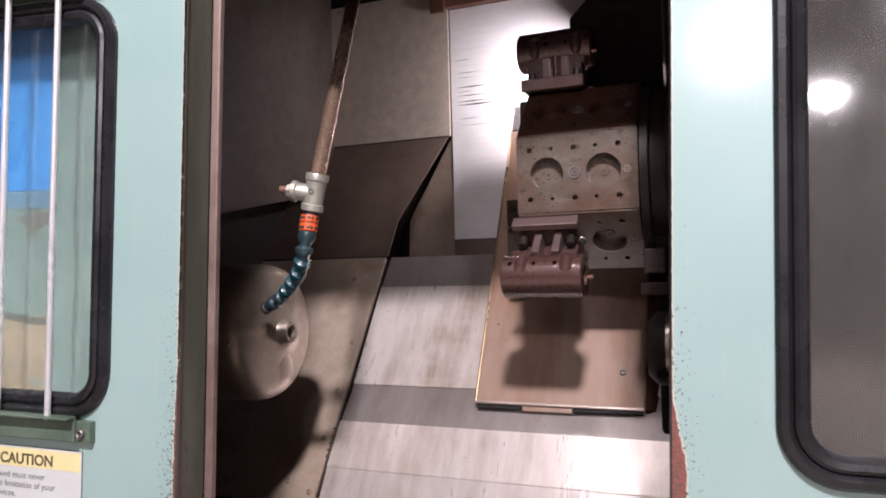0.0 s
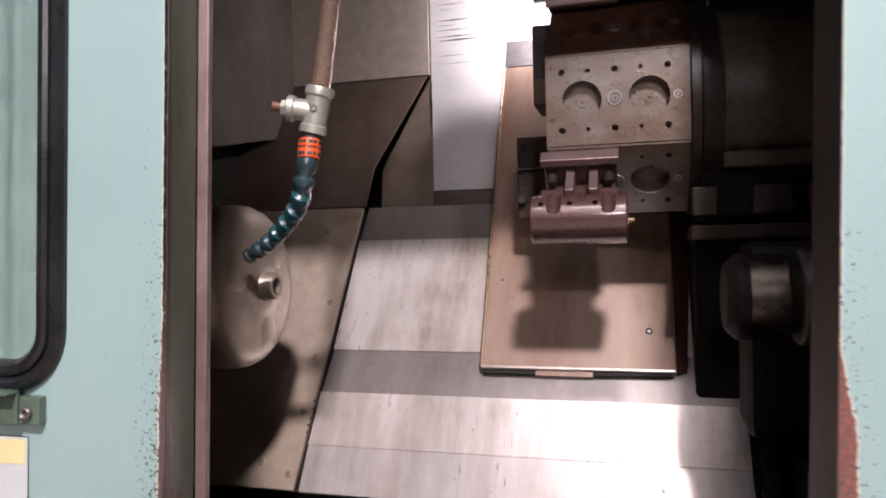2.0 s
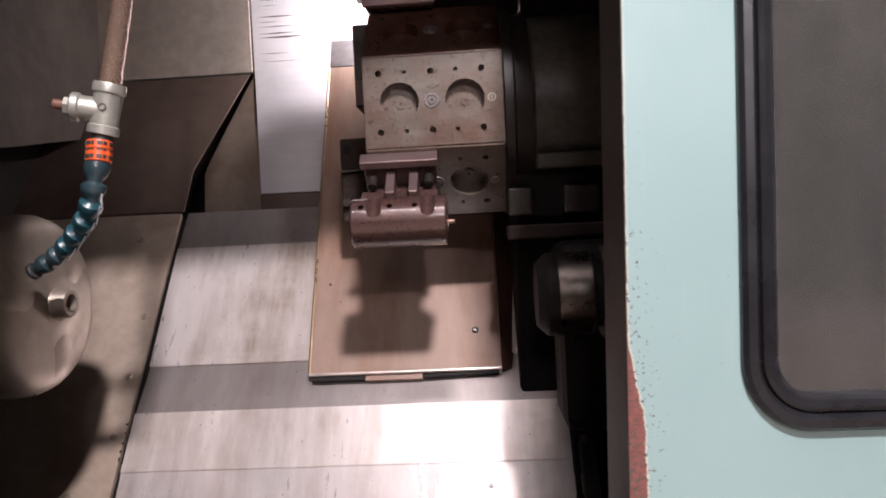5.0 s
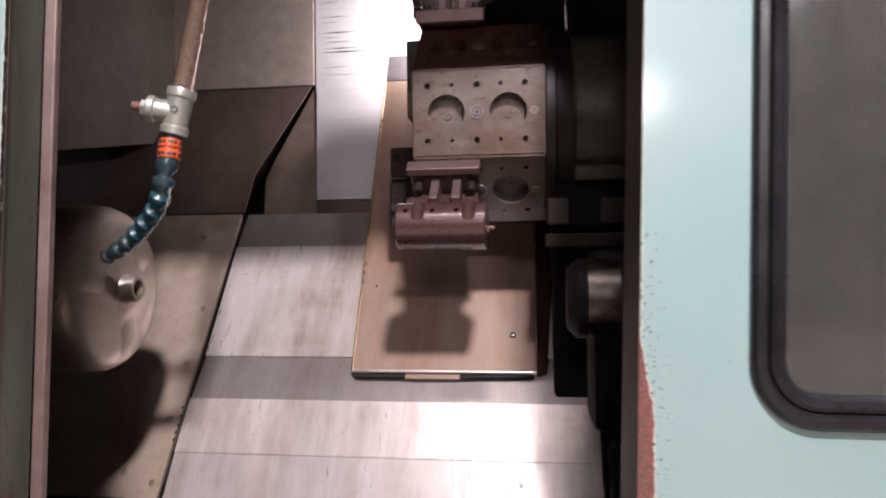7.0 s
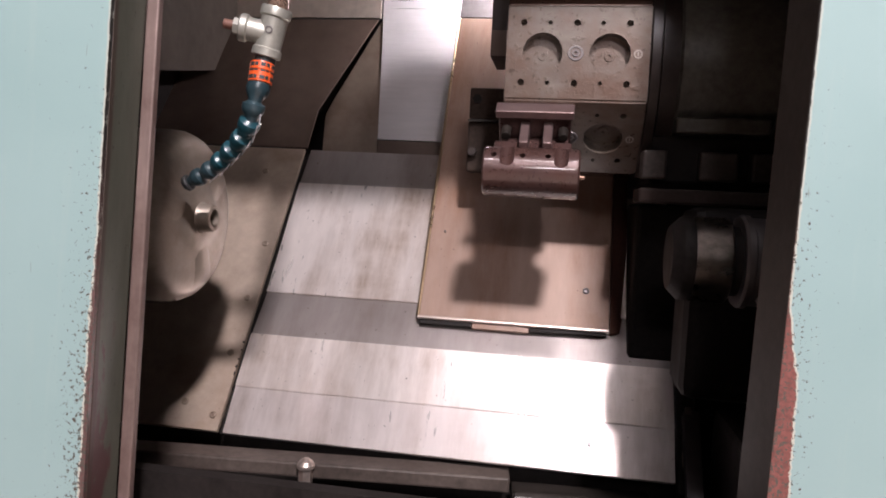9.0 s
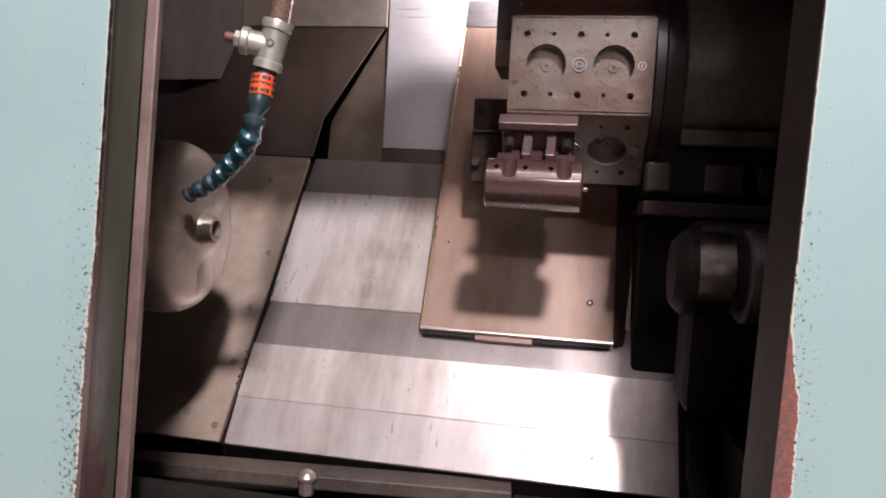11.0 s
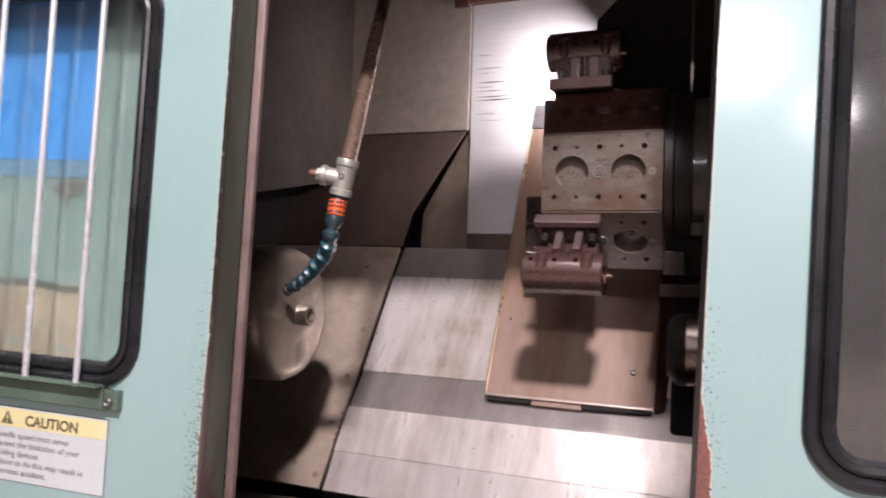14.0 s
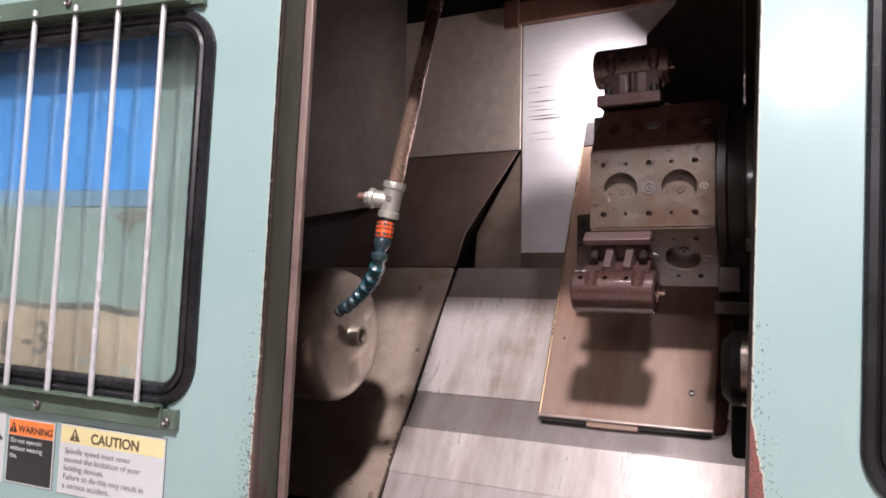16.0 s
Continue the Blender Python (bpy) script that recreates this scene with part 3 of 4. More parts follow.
def casing():
    """The fixed casing behind the slid-open door, seen through its window, and the lip that ends it."""
    c = thing("headstock_casing", "green headstock casing with blue and cream bands behind the door window", "machine casing", FRONT)
    part("casing_sheet", box(bmesh.new(), (-1.6, 0.070, -1.05), (0.018, 0.078, 0.62)), M["casing"], c)
    part("casing_lip", box(bmesh.new(), (0.0309, 0.0665, -1.05), (0.0450, 0.078, 0.95), 0.002), M["lip"], c, "rust-stained bare steel edge")
    part("blue_band", box(bmesh.new(), (-1.5, 0.068, 0.165), (-0.262, 0.070, 0.46)), M["blue"], c, "glossy blue painted band")
    part("pale_band", box(bmesh.new(), (-1.5, 0.0684, 0.135), (-0.262, 0.070, 0.1645)), M["pale"], c, "pale grey-blue strip under the blue band")
    part("cream_band", box(bmesh.new(), (-1.5, 0.068, -0.19), (-0.265, 0.070, -0.045)), M["cream"], c, "cream painted band")
    bm = bmesh.new()
    pts, n = [], 40
    for k in range(n + 1):
        u = -1.5 + 1.233 * k / n
        pts.append((u, -0.043 + 0.010 * noise.noise((u * 9, 0, 0)) + 0.005 * noise.noise((u * 40, 3, 0))))
    top = [(u, 0.0675, w) for u, w in pts]
    prism(bm, top + [(u, 0.0675, w - 0.012 - 0.004 * noise.noise((u * 30, 7, 0))) for u, w in pts[::-1]], (0, 0.0005, 0))
    part("dirt_line", bm, M["grime"], c, "dark grimy line over the cream band")
    text_part("-3", 0.088, (-0.548, 0.0676, -0.140), M["grime"], c, "large grey stencilled characters", "LEFT", "lettering", 0.001)
    bm = box(bmesh.new(), (-0.598, 0.0676, -0.150), (-0.581, 0.0680, -0.087))
    part("worn_mark", bm, M["grime"], c, "worn grey stencilled bar")
    for u0, u1, w, h in ((-0.50, -0.268, -0.062, 0.0022), (-0.43, -0.268, -0.118, 0.0020), (-0.42, -0.36, -0.142, 0.010), (-0.31, -0.27, -0.150, 0.012)):
        pts = [(u0, 0.0677, w), ((u0 + u1) / 2, 0.0677, w - h), (u1, 0.0677, w - 0.003), ((u0 + u1) / 2, 0.0677, w + h * 0.4)]
        part("scuff", prism(bmesh.new(), pts, (0, 0.0003, 0)), M["smudge"], c, "dull scuff on the cream paint")
    pts = [(-0.345, 0.0677, 0.118), (-0.318, 0.0677, 0.104), (-0.305, 0.0677, 0.080), (-0.298, 0.0677, 0.102), (-0.272, 0.0677, 0.112), (-0.268, 0.0677, 0.126), (-0.30, 0.0677, 0.132)]
    part("grimy_patch", prism(bmesh.new(), pts, (0, 0.0003, 0)), M["grime"], c, "dark grimy patch below the blue band")
    part("fixed_frame", box(bmesh.new(), (0.760, 0.094, -1.05), (1.75, 0.10, -0.25)), M["flange"], c)
    return c


left_door()
right_door()
casing()


def enclosure():
    t = thing("machine_enclosure", "dark header above the machine doors, with an unseen cover added to block light", "machine casing", FRONT)
    part("header", box(bmesh.new(), (-1.6, 0.080, 0.665), (1.75, 0.088, 1.45)), M["black"], t)
    # unseen cover added to stop lamp light coming in over the header
    part("light_block_cover", box(bmesh.new(), (-1.6, 0.080, 1.45), (1.75, 1.7, 1.46)), M["black"], t)
    return t


enclosure()

# ---- inside the machine ----
Y0, Z0, SL = 1.487, 0.674, 1.40
UP = Vector((0, 1, SL)).normalized()
OUT = Vector((0, -SL, 1)).normalized()


def on_bed(x, s, lift=0.0):
    return Vector((x, Y0, Z0)) + UP * s + OUT * lift


def strip(x0, x1, s0, s1, l0, l1, thick=0.012):
    """A plate on the slope from s0 to s1, with its front edges at lifts l0 and l1."""
    bm = bmesh.new()
    pts = [on_bed(x0, s0, l0), on_bed(x1, s0, l0), on_bed(x1, s1, l1), on_bed(x0, s1, l1)]
    prism(bm, pts, -OUT * thick)
    bmesh.ops.bevel(bm, geom=list(bm.edges), offset=0.0012, segments=2, affect="EDGES")
    return bm


def way_cover():
    t = thing("way_cover", "stepped telescopic steel way cover on the slanted bed, rubbed bright", "way cover", Matrix())
    x0, x1 = -0.809, 0.052
    part("cover_plate", strip(x0, x1, 0.0, 0.096, -0.003, 0.003), M["bed_low"], t)
    part("cover_plate", strip(x0, x1, 0.0950, 0.214, 0.006, 0.006), M["bed"], t)
    part("cover_plate", strip(x0, x1, 0.2145, 0.321, 0.001, -0.010), M["bed_dark"], t, "darker inclined cover plate")
    part("cover_plate", strip(x0, x1, 0.3215, 0.622, -0.006, -0.002), M["bed"], t)
    # header shade on the top of the slope is put into this plate's colour
    part("cover_plate", strip(x0, x1, 0.6225, 0.733, -0.006, -0.012), M["bed_dark"], t, "upper cover plate, coloured darker for the header's shade")
    for x, s in ((-0.329, 0.115), (0.03, 0.12), (-0.10, 0.052)):
        part("screw", turned(bmesh.new(), [(-0.004, 0), (-0.004, 0.003), (-0.002, 0.0042), (0.004, 0.0042), (0.004, 0)], Matrix.Translation(on_bed(x, s, 0.001)) @ OUT.to_track_quat("X", "Z").to_matrix().to_4x4(), 12), M["iron_grey"], t)
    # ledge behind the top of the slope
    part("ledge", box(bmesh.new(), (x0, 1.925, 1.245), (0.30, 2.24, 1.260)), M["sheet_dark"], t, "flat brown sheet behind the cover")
    return t


way_cover()


def side_sheet():
    """The sheet between the headstock and the way cover, carried up to the back wall."""
    t = thing("guard_sheet", "oil-browned steel guard sheet sloping behind the chuck, screwed down", "guard sheet", Matrix())
    part("lower_sheet", strip(-1.25, -0.8185, 0.0, 0.722, 0.004, 0.004), M["sheet"], t)
    s = lambda z: (z - Z0) / 0.8137
    pts = [on_bed(-1.25, s(1.267), 0.002), on_bed(-0.814, s(1.267), 0.002), on_bed(-0.817, s(1.37), 0.002), on_bed(-0.722, s(1.655), 0.002), on_bed(-1.25, s(1.655), 0.002)]
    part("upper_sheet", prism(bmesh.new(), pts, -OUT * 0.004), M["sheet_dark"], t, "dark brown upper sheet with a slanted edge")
    for x, z in ((-0.903, 0.717), (-0.836, 0.6995), (-0.841, 0.809), (-0.842, 0.915), (-0.842, 1.03), (-0.90, 1.20)):
        q = OUT.to_track_quat("X", "Z").to_matrix().to_4x4()
        part("screw", turned(bmesh.new(), [(-0.003, 0), (-0.003, 0.0078), (0.002, 0.0072), (0.003, 0.0048), (0.0015, 0.0036), (0.0015, 0)], Matrix.Translation(on_bed(x, s(z), 0.004)) @ q, 14), M["panel_brown"], t)
    part("seam_strip", strip(-0.8180, -0.8095, 0.0, 0.718, -0.010, -0.010), M["black"], t, "black gap between sheet and cover")
    rng = random.Random(7)
    for k in range(5):
        a = 0.118 + 0.018 * k + rng.uniform(-0.003, 0.003)
        w, h = rng.uniform(0.0015, 0.005), rng.uniform(0.004, 0.012)
        pts = [on_bed(-0.8183, a, 0.0052), on_bed(-0.8183 - w, a + h * 0.3, 0.0052), on_bed(-0.8183 - w * 0.6, a + h * 0.8, 0.0052), on_bed(-0.8183, a + h, 0.0052)]
        part("chipped_edge", prism(bmesh.new(), pts, -OUT * 0.003), M["black"], t)
    return t


side_sheet()


def back_wall():
    t = thing("back_guard", "grey-brown sheet guard wall behind the bed with a scuffed white panel", "guard wall", Matrix())
    part("upper_panel", box(bmesh.new(), (-1.25, 2.185, 1.66), (-0.715, 2.195, 2.145), 0.001), M["wall_back"], t, "dull grey-brown upper guard panel")
    part("lower_panel", prism(bmesh.new(), [(-0.878, 2.20, 1.262), (-0.712, 2.20, 1.262), (-0.712, 2.20, 1.658), (-0.718, 2.20, 1.650), (-0.852, 2.20, 1.425), (-0.872, 2.20, 1.385)], (0, 0.01, 0)), M["panel_brown"], t, "brown lower guard panel with a slanted edge")
    # black sheet painting the shaded cheek seen through the slanted gap
    part("shaded_gap_backing", box(bmesh.new(), (-1.0, 2.215, 1.262), (-0.712, 2.22, 1.66)), M["black"], t)
    part("white_panel", box(bmesh.new(), (-0.712, 2.196, 1.320), (0.10, 2.206, 2.075), 0.002), M["white"], t, "scuffed off-white panel with dark scratches")
    part("foot_strip", box(bmesh.new(), (-0.712, 2.19, 1.262), (0.10, 2.215, 1.318), 0.003), M["sheet_dark"], t)
    for z, b, h in ((1.905, -0.64, 0.0018), (1.862, -0.60, 0.0025), (1.846, -0.63, 0.0014), (1.815, -0.585, 0.0045), (1.800, -0.63, 0.0018), (1.787, -0.59, 0.0030), (1.768, -0.575, 0.0040), (1.757, -0.555, 0.0055), (1.712, -0.61, 0.0020), (1.690, -0.57, 0.0015)):
        a = -0.700 + 0.3 * (1.9 - z) * 0.1
        m = (a + b) / 2
        part("scratch", prism(bmesh.new(), [(a, 2.1958, z), (m, 2.1958, z - h * 0.5), (b, 2.1958, z + h * 0.1), (m, 2.1958, z + h * 0.5)], (0, 0.0003, 0)), M["scratch"], t, "dark rubbed scratch")
    part("beam", box(bmesh.new(), (-0.757, 2.165, 2.075), (0.35, 2.195, 2.145), 0.002), M["rust"], t, "rust-brown cross beam")
    part("bracket", box(bmesh.new(), (-0.765, 2.155, 2.060), (-0.715, 2.17, 2.150), 0.002), M["rust"], t)
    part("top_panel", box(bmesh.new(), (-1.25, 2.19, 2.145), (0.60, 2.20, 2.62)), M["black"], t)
    part("right_panel", box(bmesh.new(), (0.10, 2.19, 0.50), (0.60, 2.20, 2.145)), M["black"], t, "near-black panel")
    return t


back_wall()


def headstock_wall():
    t = thing("headstock_guard", "dark grey sheet guard on the headstock side, oily", "guard wall", Matrix())
    pts = [(-1.15, 1.02, 1.28), (-1.15, 2.185, 1.505), (-1.15, 2.185, 2.6), (-1.15, 1.02, 2.6)]
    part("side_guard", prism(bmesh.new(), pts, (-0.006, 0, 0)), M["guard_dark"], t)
    part("headstock_face", box(bmesh.new(), (-1.45, 0.97, 0.45), (-1.25, 2.2, 1.6)), M["black"], t, "near-black headstock casting")
    part("front_guard", box(bmesh.new(), (-1.45, 0.985, 0.3), (-0.72, 0.995, 2.1)), M["black"], t)
    return t


headstock_wall()


def trough():
    t = thing("chip_trough", "dark oily chip trough under the slanted bed, grey front rail", "chip trough", Matrix())
    part("trough_floor", box(bmesh.new(), (-1.3, 0.95, 0.44), (0.6, 1.75, 0.46)), M["black"], t)
    part("trough_back", box(bmesh.new(), (-1.3, 1.56, 0.44), (0.6, 1.60, 0.665)), M["black"], t)
    part("trough_end", box(bmesh.new(), (0.100, 1.62, 0.44), (0.6, 1.64, 0.855)), M["black"], t)
    part("trough_front", box(bmesh.new(), (-1.3, 0.99, 0.30), (0.6, 1.01, 0.80)), M["black"], t)
    m = pose(-0.6, 1.455, 0.645, 0, 0, 6)
    bm = box(bmesh.new(), (-0.6, -0.03, -0.016), (0.36, 0.03, 0.012), 0.004, m)
    part("rail", bm, M["trough_rail"], t, "worn grey-brown steel rail")
    bm = box(bmesh.new(), (0.365, -0.03, -0.055), (0.62, 0.03, -0.015), 0.004, m)
    rod(bm, m @ Vector((0.37, -0.03, -0.028)), m @ Vector((0.50, -0.03, -0.028)), 0.018, 16)
    part("rail_step", bm, M["iron"], t)
    part("chip_block", box(bmesh.new(), (-0.95, 1.34, 0.46), (-0.79, 1.42, 0.585), 0.008), M["rust"], t, "rusty block in the trough")
    up = Matrix.Translation(m @ Vector((-0.012, -0.036, -0.022))) @ pose(0, 0, 0, 0, -90, 0)
    bm = turned(bmesh.new(), [(0, 0), (0, 0.012), (0.001, 0.013), (0.028, 0.013), (0.029, 0)], up, 6)
    turned(bm, [(0.0285, 0), (0.0285, 0.0165), (0.034, 0.0165), (0.041, 0.012), (0.046, 0.005), (0.047, 0)], up, 24)
    part("rail_bolt", bm, M["bright"], t, "bright hexagon bolt")
    return t


trough()


def end_rail():
    """The narrow black rail that ends the way cover on the tailstock side."""
    t = thing("end_rail", "narrow dark steel rail along the edge of the way cover", "rail", Matrix())
    bm = strip(0.056, 0.064, -0.02, 0.74, 0.004, 0.004, 0.03)
    part("seal", bm, M["black"], t)
    part("rail_bar", strip(0.067, 0.094, -0.06, 0.128, 0.022, 0.022, 0.03), M["iron_grey"], t, "dull steel bar with bright end")
    part("end_mark", strip(0.068, 0.080, 0.120, 0.134, 0.0235, 0.0235, 0.004), M["bolt"], t)
    return t


end_rail()


def cross_slide_cover():
    t = thing("cross_slide_cover", "bronze-stained steel cover plate under the turret, edges rubbed bright", "cover plate", Matrix())
    a, b = Vector((0, 1.643, 0.905)), Vector((0, 2.10, 1.70))
    up = (b - a).normalized()
    out = Vector((0, -up.z, up.y))
    X = lambda x, s, l=0.0: Vector((x, a.y, a.z)) + up * s + out * l
    L = (b - a).length
    bm = bmesh.new()
    prism(bm, [X(-0.456, 0, 0.012), X(-0.070, 0, 0.012), X(-0.070, L * 0.9, 0.012), X(-0.466, L * 0.9, 0.012)], -out * 0.016)
    bmesh.ops.bevel(bm, geom=list(bm.edges), offset=0.003, segments=2, affect="EDGES")
    part("plate", bm, M["plate"], t)
    part("edge_bead", rod(bmesh.new(), X(-0.457, 0.002, 0.009), X(-0.467, L * 0.9, 0.009), 0.0035, 8), M["bronze"], t, "bright bronze edge", True)
    part("edge_bead", rod(bmesh.new(), X(-0.457, 0.0, 0.009), X(-0.070, 0.0, 0.009), 0.0042, 8), M["bright"], t, "bright rubbed edge", True)
    bm = prism(bmesh.new(), [X(-0.466, L * 0.9 + 0.001, 0.012), X(-0.070, L * 0.9 + 0.001, 0.012), X(-0.070, L, 0.012), X(-0.468, L, 0.012)], -out * 0.016)
    part("end_cap", bm, M["iron_grey"], t, "grey end cap of the cover")
    bm = prism(bmesh.new(), [X(-0.068, -0.002, 0.010), X(-0.035, 0.01, -0.03), X(-0.035, L, -0.03), X(-0.068, L, 0.010)], -out * 0.02)
    part("side_skirt", bm, M["rust"], t, "dark rusty side of the cover")
    part("wiper", prism(bmesh.new(), [X(-0.452, -0.012, 0.006), X(-0.345, -0.012, 0.006), X(-0.345, 0.0, 0.006), X(-0.452, 0.0, 0.006)], -out * 0.012), M["black"], t)
    part("tab", prism(bmesh.new(), [X(-0.343, -0.014, 0.004), X(-0.228, -0.014, 0.004), X(-0.228, 0.0, 0.006), X(-0.343, 0.0, 0.006)], -out * 0.010), M["plate"], t)
    part("wiper", prism(bmesh.new(), [X(-0.226, -0.012, 0.006), X(-0.075, -0.008, 0.006), X(-0.075, 0.0, 0.006), X(-0.226, 0.0, 0.006)], -out * 0.012), M["black"], t)
    q = out.to_track_quat("X", "Z").to_matrix().to_4x4()
    for x, s, r in ((-0.118, 0.082, 0.007), (-0.425, 0.20, 0.003)):
        part("screw", turned(bmesh.new(), [(-0.003, 0), (-0.003, r), (0.002, r), (0.004, r * 0.7), (0.001, r * 0.5), (0.001, 0)], Matrix.Translation(X(x, s, 0.012)) @ q, 12), M["iron_grey"], t)
    return t


cross_slide_cover()

# ---- turret ----
TC, AP = Vector((0, 1.638, 1.411)), 0.193
TX0, TX1 = -0.288, -0.047


def face_frame(angle):
    """A pose on a turret face: local x along the turret, local z outwards. angle 0 faces the operator, positive tips up."""
    n = Vector((0, -math.cos(radians(angle)), math.sin(radians(angle))))
    y = n.cross(Vector((1, 0, 0)))
    m = Matrix((Vector((1, 0, 0)), y, n)).transposed().to_4x4()
    return Matrix.Translation(TC + n * AP) @ m


def turret():
    t = thing("turret", "octagonal steel tool turret with round pockets, oily and rust-browned", "tool turret", Matrix())
    R = AP / math.cos(radians(22.5))
    pts = [(TX0, TC.y + R * math.cos(radians(22.5 + 45 * k)), TC.z + R * math.sin(radians(22.5 + 45 * k))) for k in range(8)]
    bm = prism(bmesh.new(), pts, (TX1 - TX0, 0, 0))
    bmesh.ops.recalc_face_normals(bm, faces=bm.faces)
    bmesh.ops.bevel(bm, geom=list(bm.edges), offset=0.003, segments=2, affect="EDGES")
    body = part("turret_body", bm, M["turret"], t, "", False)
    cb = bmesh.new()
    for ang in (0, 45, -45, 90):
        holes = [(-0.226, 0, 0.034, 0.024), (-0.113, 0, 0.034, 0.024)]
        for x in (-0.260, -0.170, -0.083):
            holes += [(x, 0.0505, 0.0058, 0.02), (x, -0.0505, 0.0058, 0.02)]
        for x in (-0.215, -0.127):
            holes += [(x, 0.0505, 0.0038, 0.015), (x, -0.0505, 0.0038, 0.015)]
        for x, y, r, dep in holes:
            m = face_frame(ang) @ Matrix.Translation((x, y, 0)) @ pose(0, 0, 0, 0, 90, 0)
            turned(cb, [(-0.004, 0), (-0.004, r), (dep, r), (dep, 0)], m, 28 if r > 0.02 else 12)
    cut(body, cb)
    body.data.materials.clear()
    body.data.materials.append(M["turret"])
    for ang in (0, 45, -45):
        f = face_frame(ang)
        for x in (-0.226, -0.113):
            m = f @ Matrix.Translation((x, 0, -0.0235)) @ pose(0, 0, 0, 0, -90, 0)
            part("pocket_floor", turned(bmesh.new(), [(0, 0.030), (0.001, 0.030), (0.001, 0.009), (0.003, 0.0085), (0.003, 0.003), (-0.001, 0.003), (-0.001, 0)], m, 28), M["turret"], t, "", True)
        m = f @ Matrix.Translation((-0.170, 0, 0)) @ pose(0, 0, 0, 0, -90, 0)
        part("coolant_plug", turned(bmesh.new(), [(-0.001, 0.0135), (0.002, 0.0125), (0.002, 0.0095), (-0.001, 0.009), (-0.001, 0.0065), (0.0025, 0.006), (0.0025, 0.003), (-0.002, 0.0028), (-0.002, 0)], m, 24), M["iron_grey"], t, "small ringed steel plug", True)
        m = f @ Matrix.Translation((-0.067, 0, 0)) @ pose(0, 0, 0, 0, -90, 0)
        part("station_mark", turned(bmesh.new(), [(-0.001, 0.0075), (0.0012, 0.0072), (0.0012, 0.0052), (-0.001, 0.005)], m, 20), M["bolt"], t, "stamped ring mark")
        part("station_bar", box(bmesh.new(), (-0.0683, -0.003, 0.0), (-0.0657, 0.003, 0.001), 0.0, f), M["bolt"], t)
    # index disc and housing behind the drum
    m = Matrix.Translation((TX1, TC.y, TC.z))
    part("index_disc", turned(bmesh.new(), [(0.0005, 0), (0.0005, 0.190), (0.003, 0.196), (0.018, 0.196), (0.020, 0.192), (0.022, 0.186), (0.05, 0.186), (0.05, 0)], m, 64), M["disc"], t, "dark rust-brown index disc", True)
    part("turret_housing", turned(bmesh.new(), [(0.0505, 0), (0.0505, 0.176), (0.056, 0.180), (0.215, 0.180), (0.22, 0.172), (0.232, 0.172), (0.236, 0.185), (0.42, 0.185), (0.42, 0)], m, 64), M["housing"], t, "oily dark olive round turret housing", True)
    part("slab", box(bmesh.new(), (0.005, 1.455, 1.285), (0.155, 1.60, 1.312), 0.004), M["housing"], t)
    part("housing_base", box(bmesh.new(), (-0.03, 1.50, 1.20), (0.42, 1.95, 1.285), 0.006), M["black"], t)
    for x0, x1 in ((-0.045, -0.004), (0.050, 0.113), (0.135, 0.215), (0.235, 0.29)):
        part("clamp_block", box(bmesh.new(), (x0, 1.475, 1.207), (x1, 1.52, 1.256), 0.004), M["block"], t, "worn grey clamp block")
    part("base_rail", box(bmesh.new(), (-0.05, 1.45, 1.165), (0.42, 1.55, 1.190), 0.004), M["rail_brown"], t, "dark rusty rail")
    part("slide_body", box(bmesh.new(), (-0.034, 1.62, 0.86), (0.42, 2.1, 1.165), 0.01), M["black"], t, "near-black slide casting")
    bm = prism(bmesh.new(), [(-0.245, 1.83, 1.60), (-0.245, 1.83, 1.855), (-0.175, 1.83, 1.925), (-0.06, 1.83, 2.3), (0.45, 1.83, 2.3), (0.45, 1.83, 1.60)], (0, 0.03, 0))
    part("rear_shield", bm, M["shield"], t, "black shield plate behind the turret")
    part("shield_edge", box(bmesh.new(), (-0.005, 1.60, 1.60), (-0.001, 1.604, 1.85)), M["bolt"], t)
    part("turret_arm", box(bmesh.new(), (-0.342, 1.68, 1.452), (-0.2885, 1.82, 1.62), 0.003), M["shield"], t, "dark oily arm beside the drum")
    part("arm_cap", box(bmesh.new(), (-0.341, 1.676, 1.453), (-0.300, 1.6795, 1.505), 0.001), M["sheet_dark"], t)
    b = part("stop_bracket", box(bmesh.new(), (-0.376, 1.66, 1.322), (-0.290, 1.74, 1.385), 0.004), M["stop"], t, "dark stop bracket with a socket screw")
    part("socket_screw", rod(bmesh.new(), (-0.360, 1.662, 1.362), (-0.360, 1.654, 1.362), 0.010, 6), M["black"], b)
    part("stop_foot", box(bmesh.new(), (-0.378, 1.668, 1.215), (-0.300, 1.74, 1.318), 0.004), M["stop"], b)
    part("stop_edge", box(bmesh.new(), (-0.377, 1.656, 1.317), (-0.320, 1.662, 1.3205)), M["iron"], b)
    part("hex_bolt", rod(bmesh.new(), (-0.366, 1.668, 1.255), (-0.366, 1.652, 1.255), 0.009, 6), M["tail"], b)
    return t


turret()


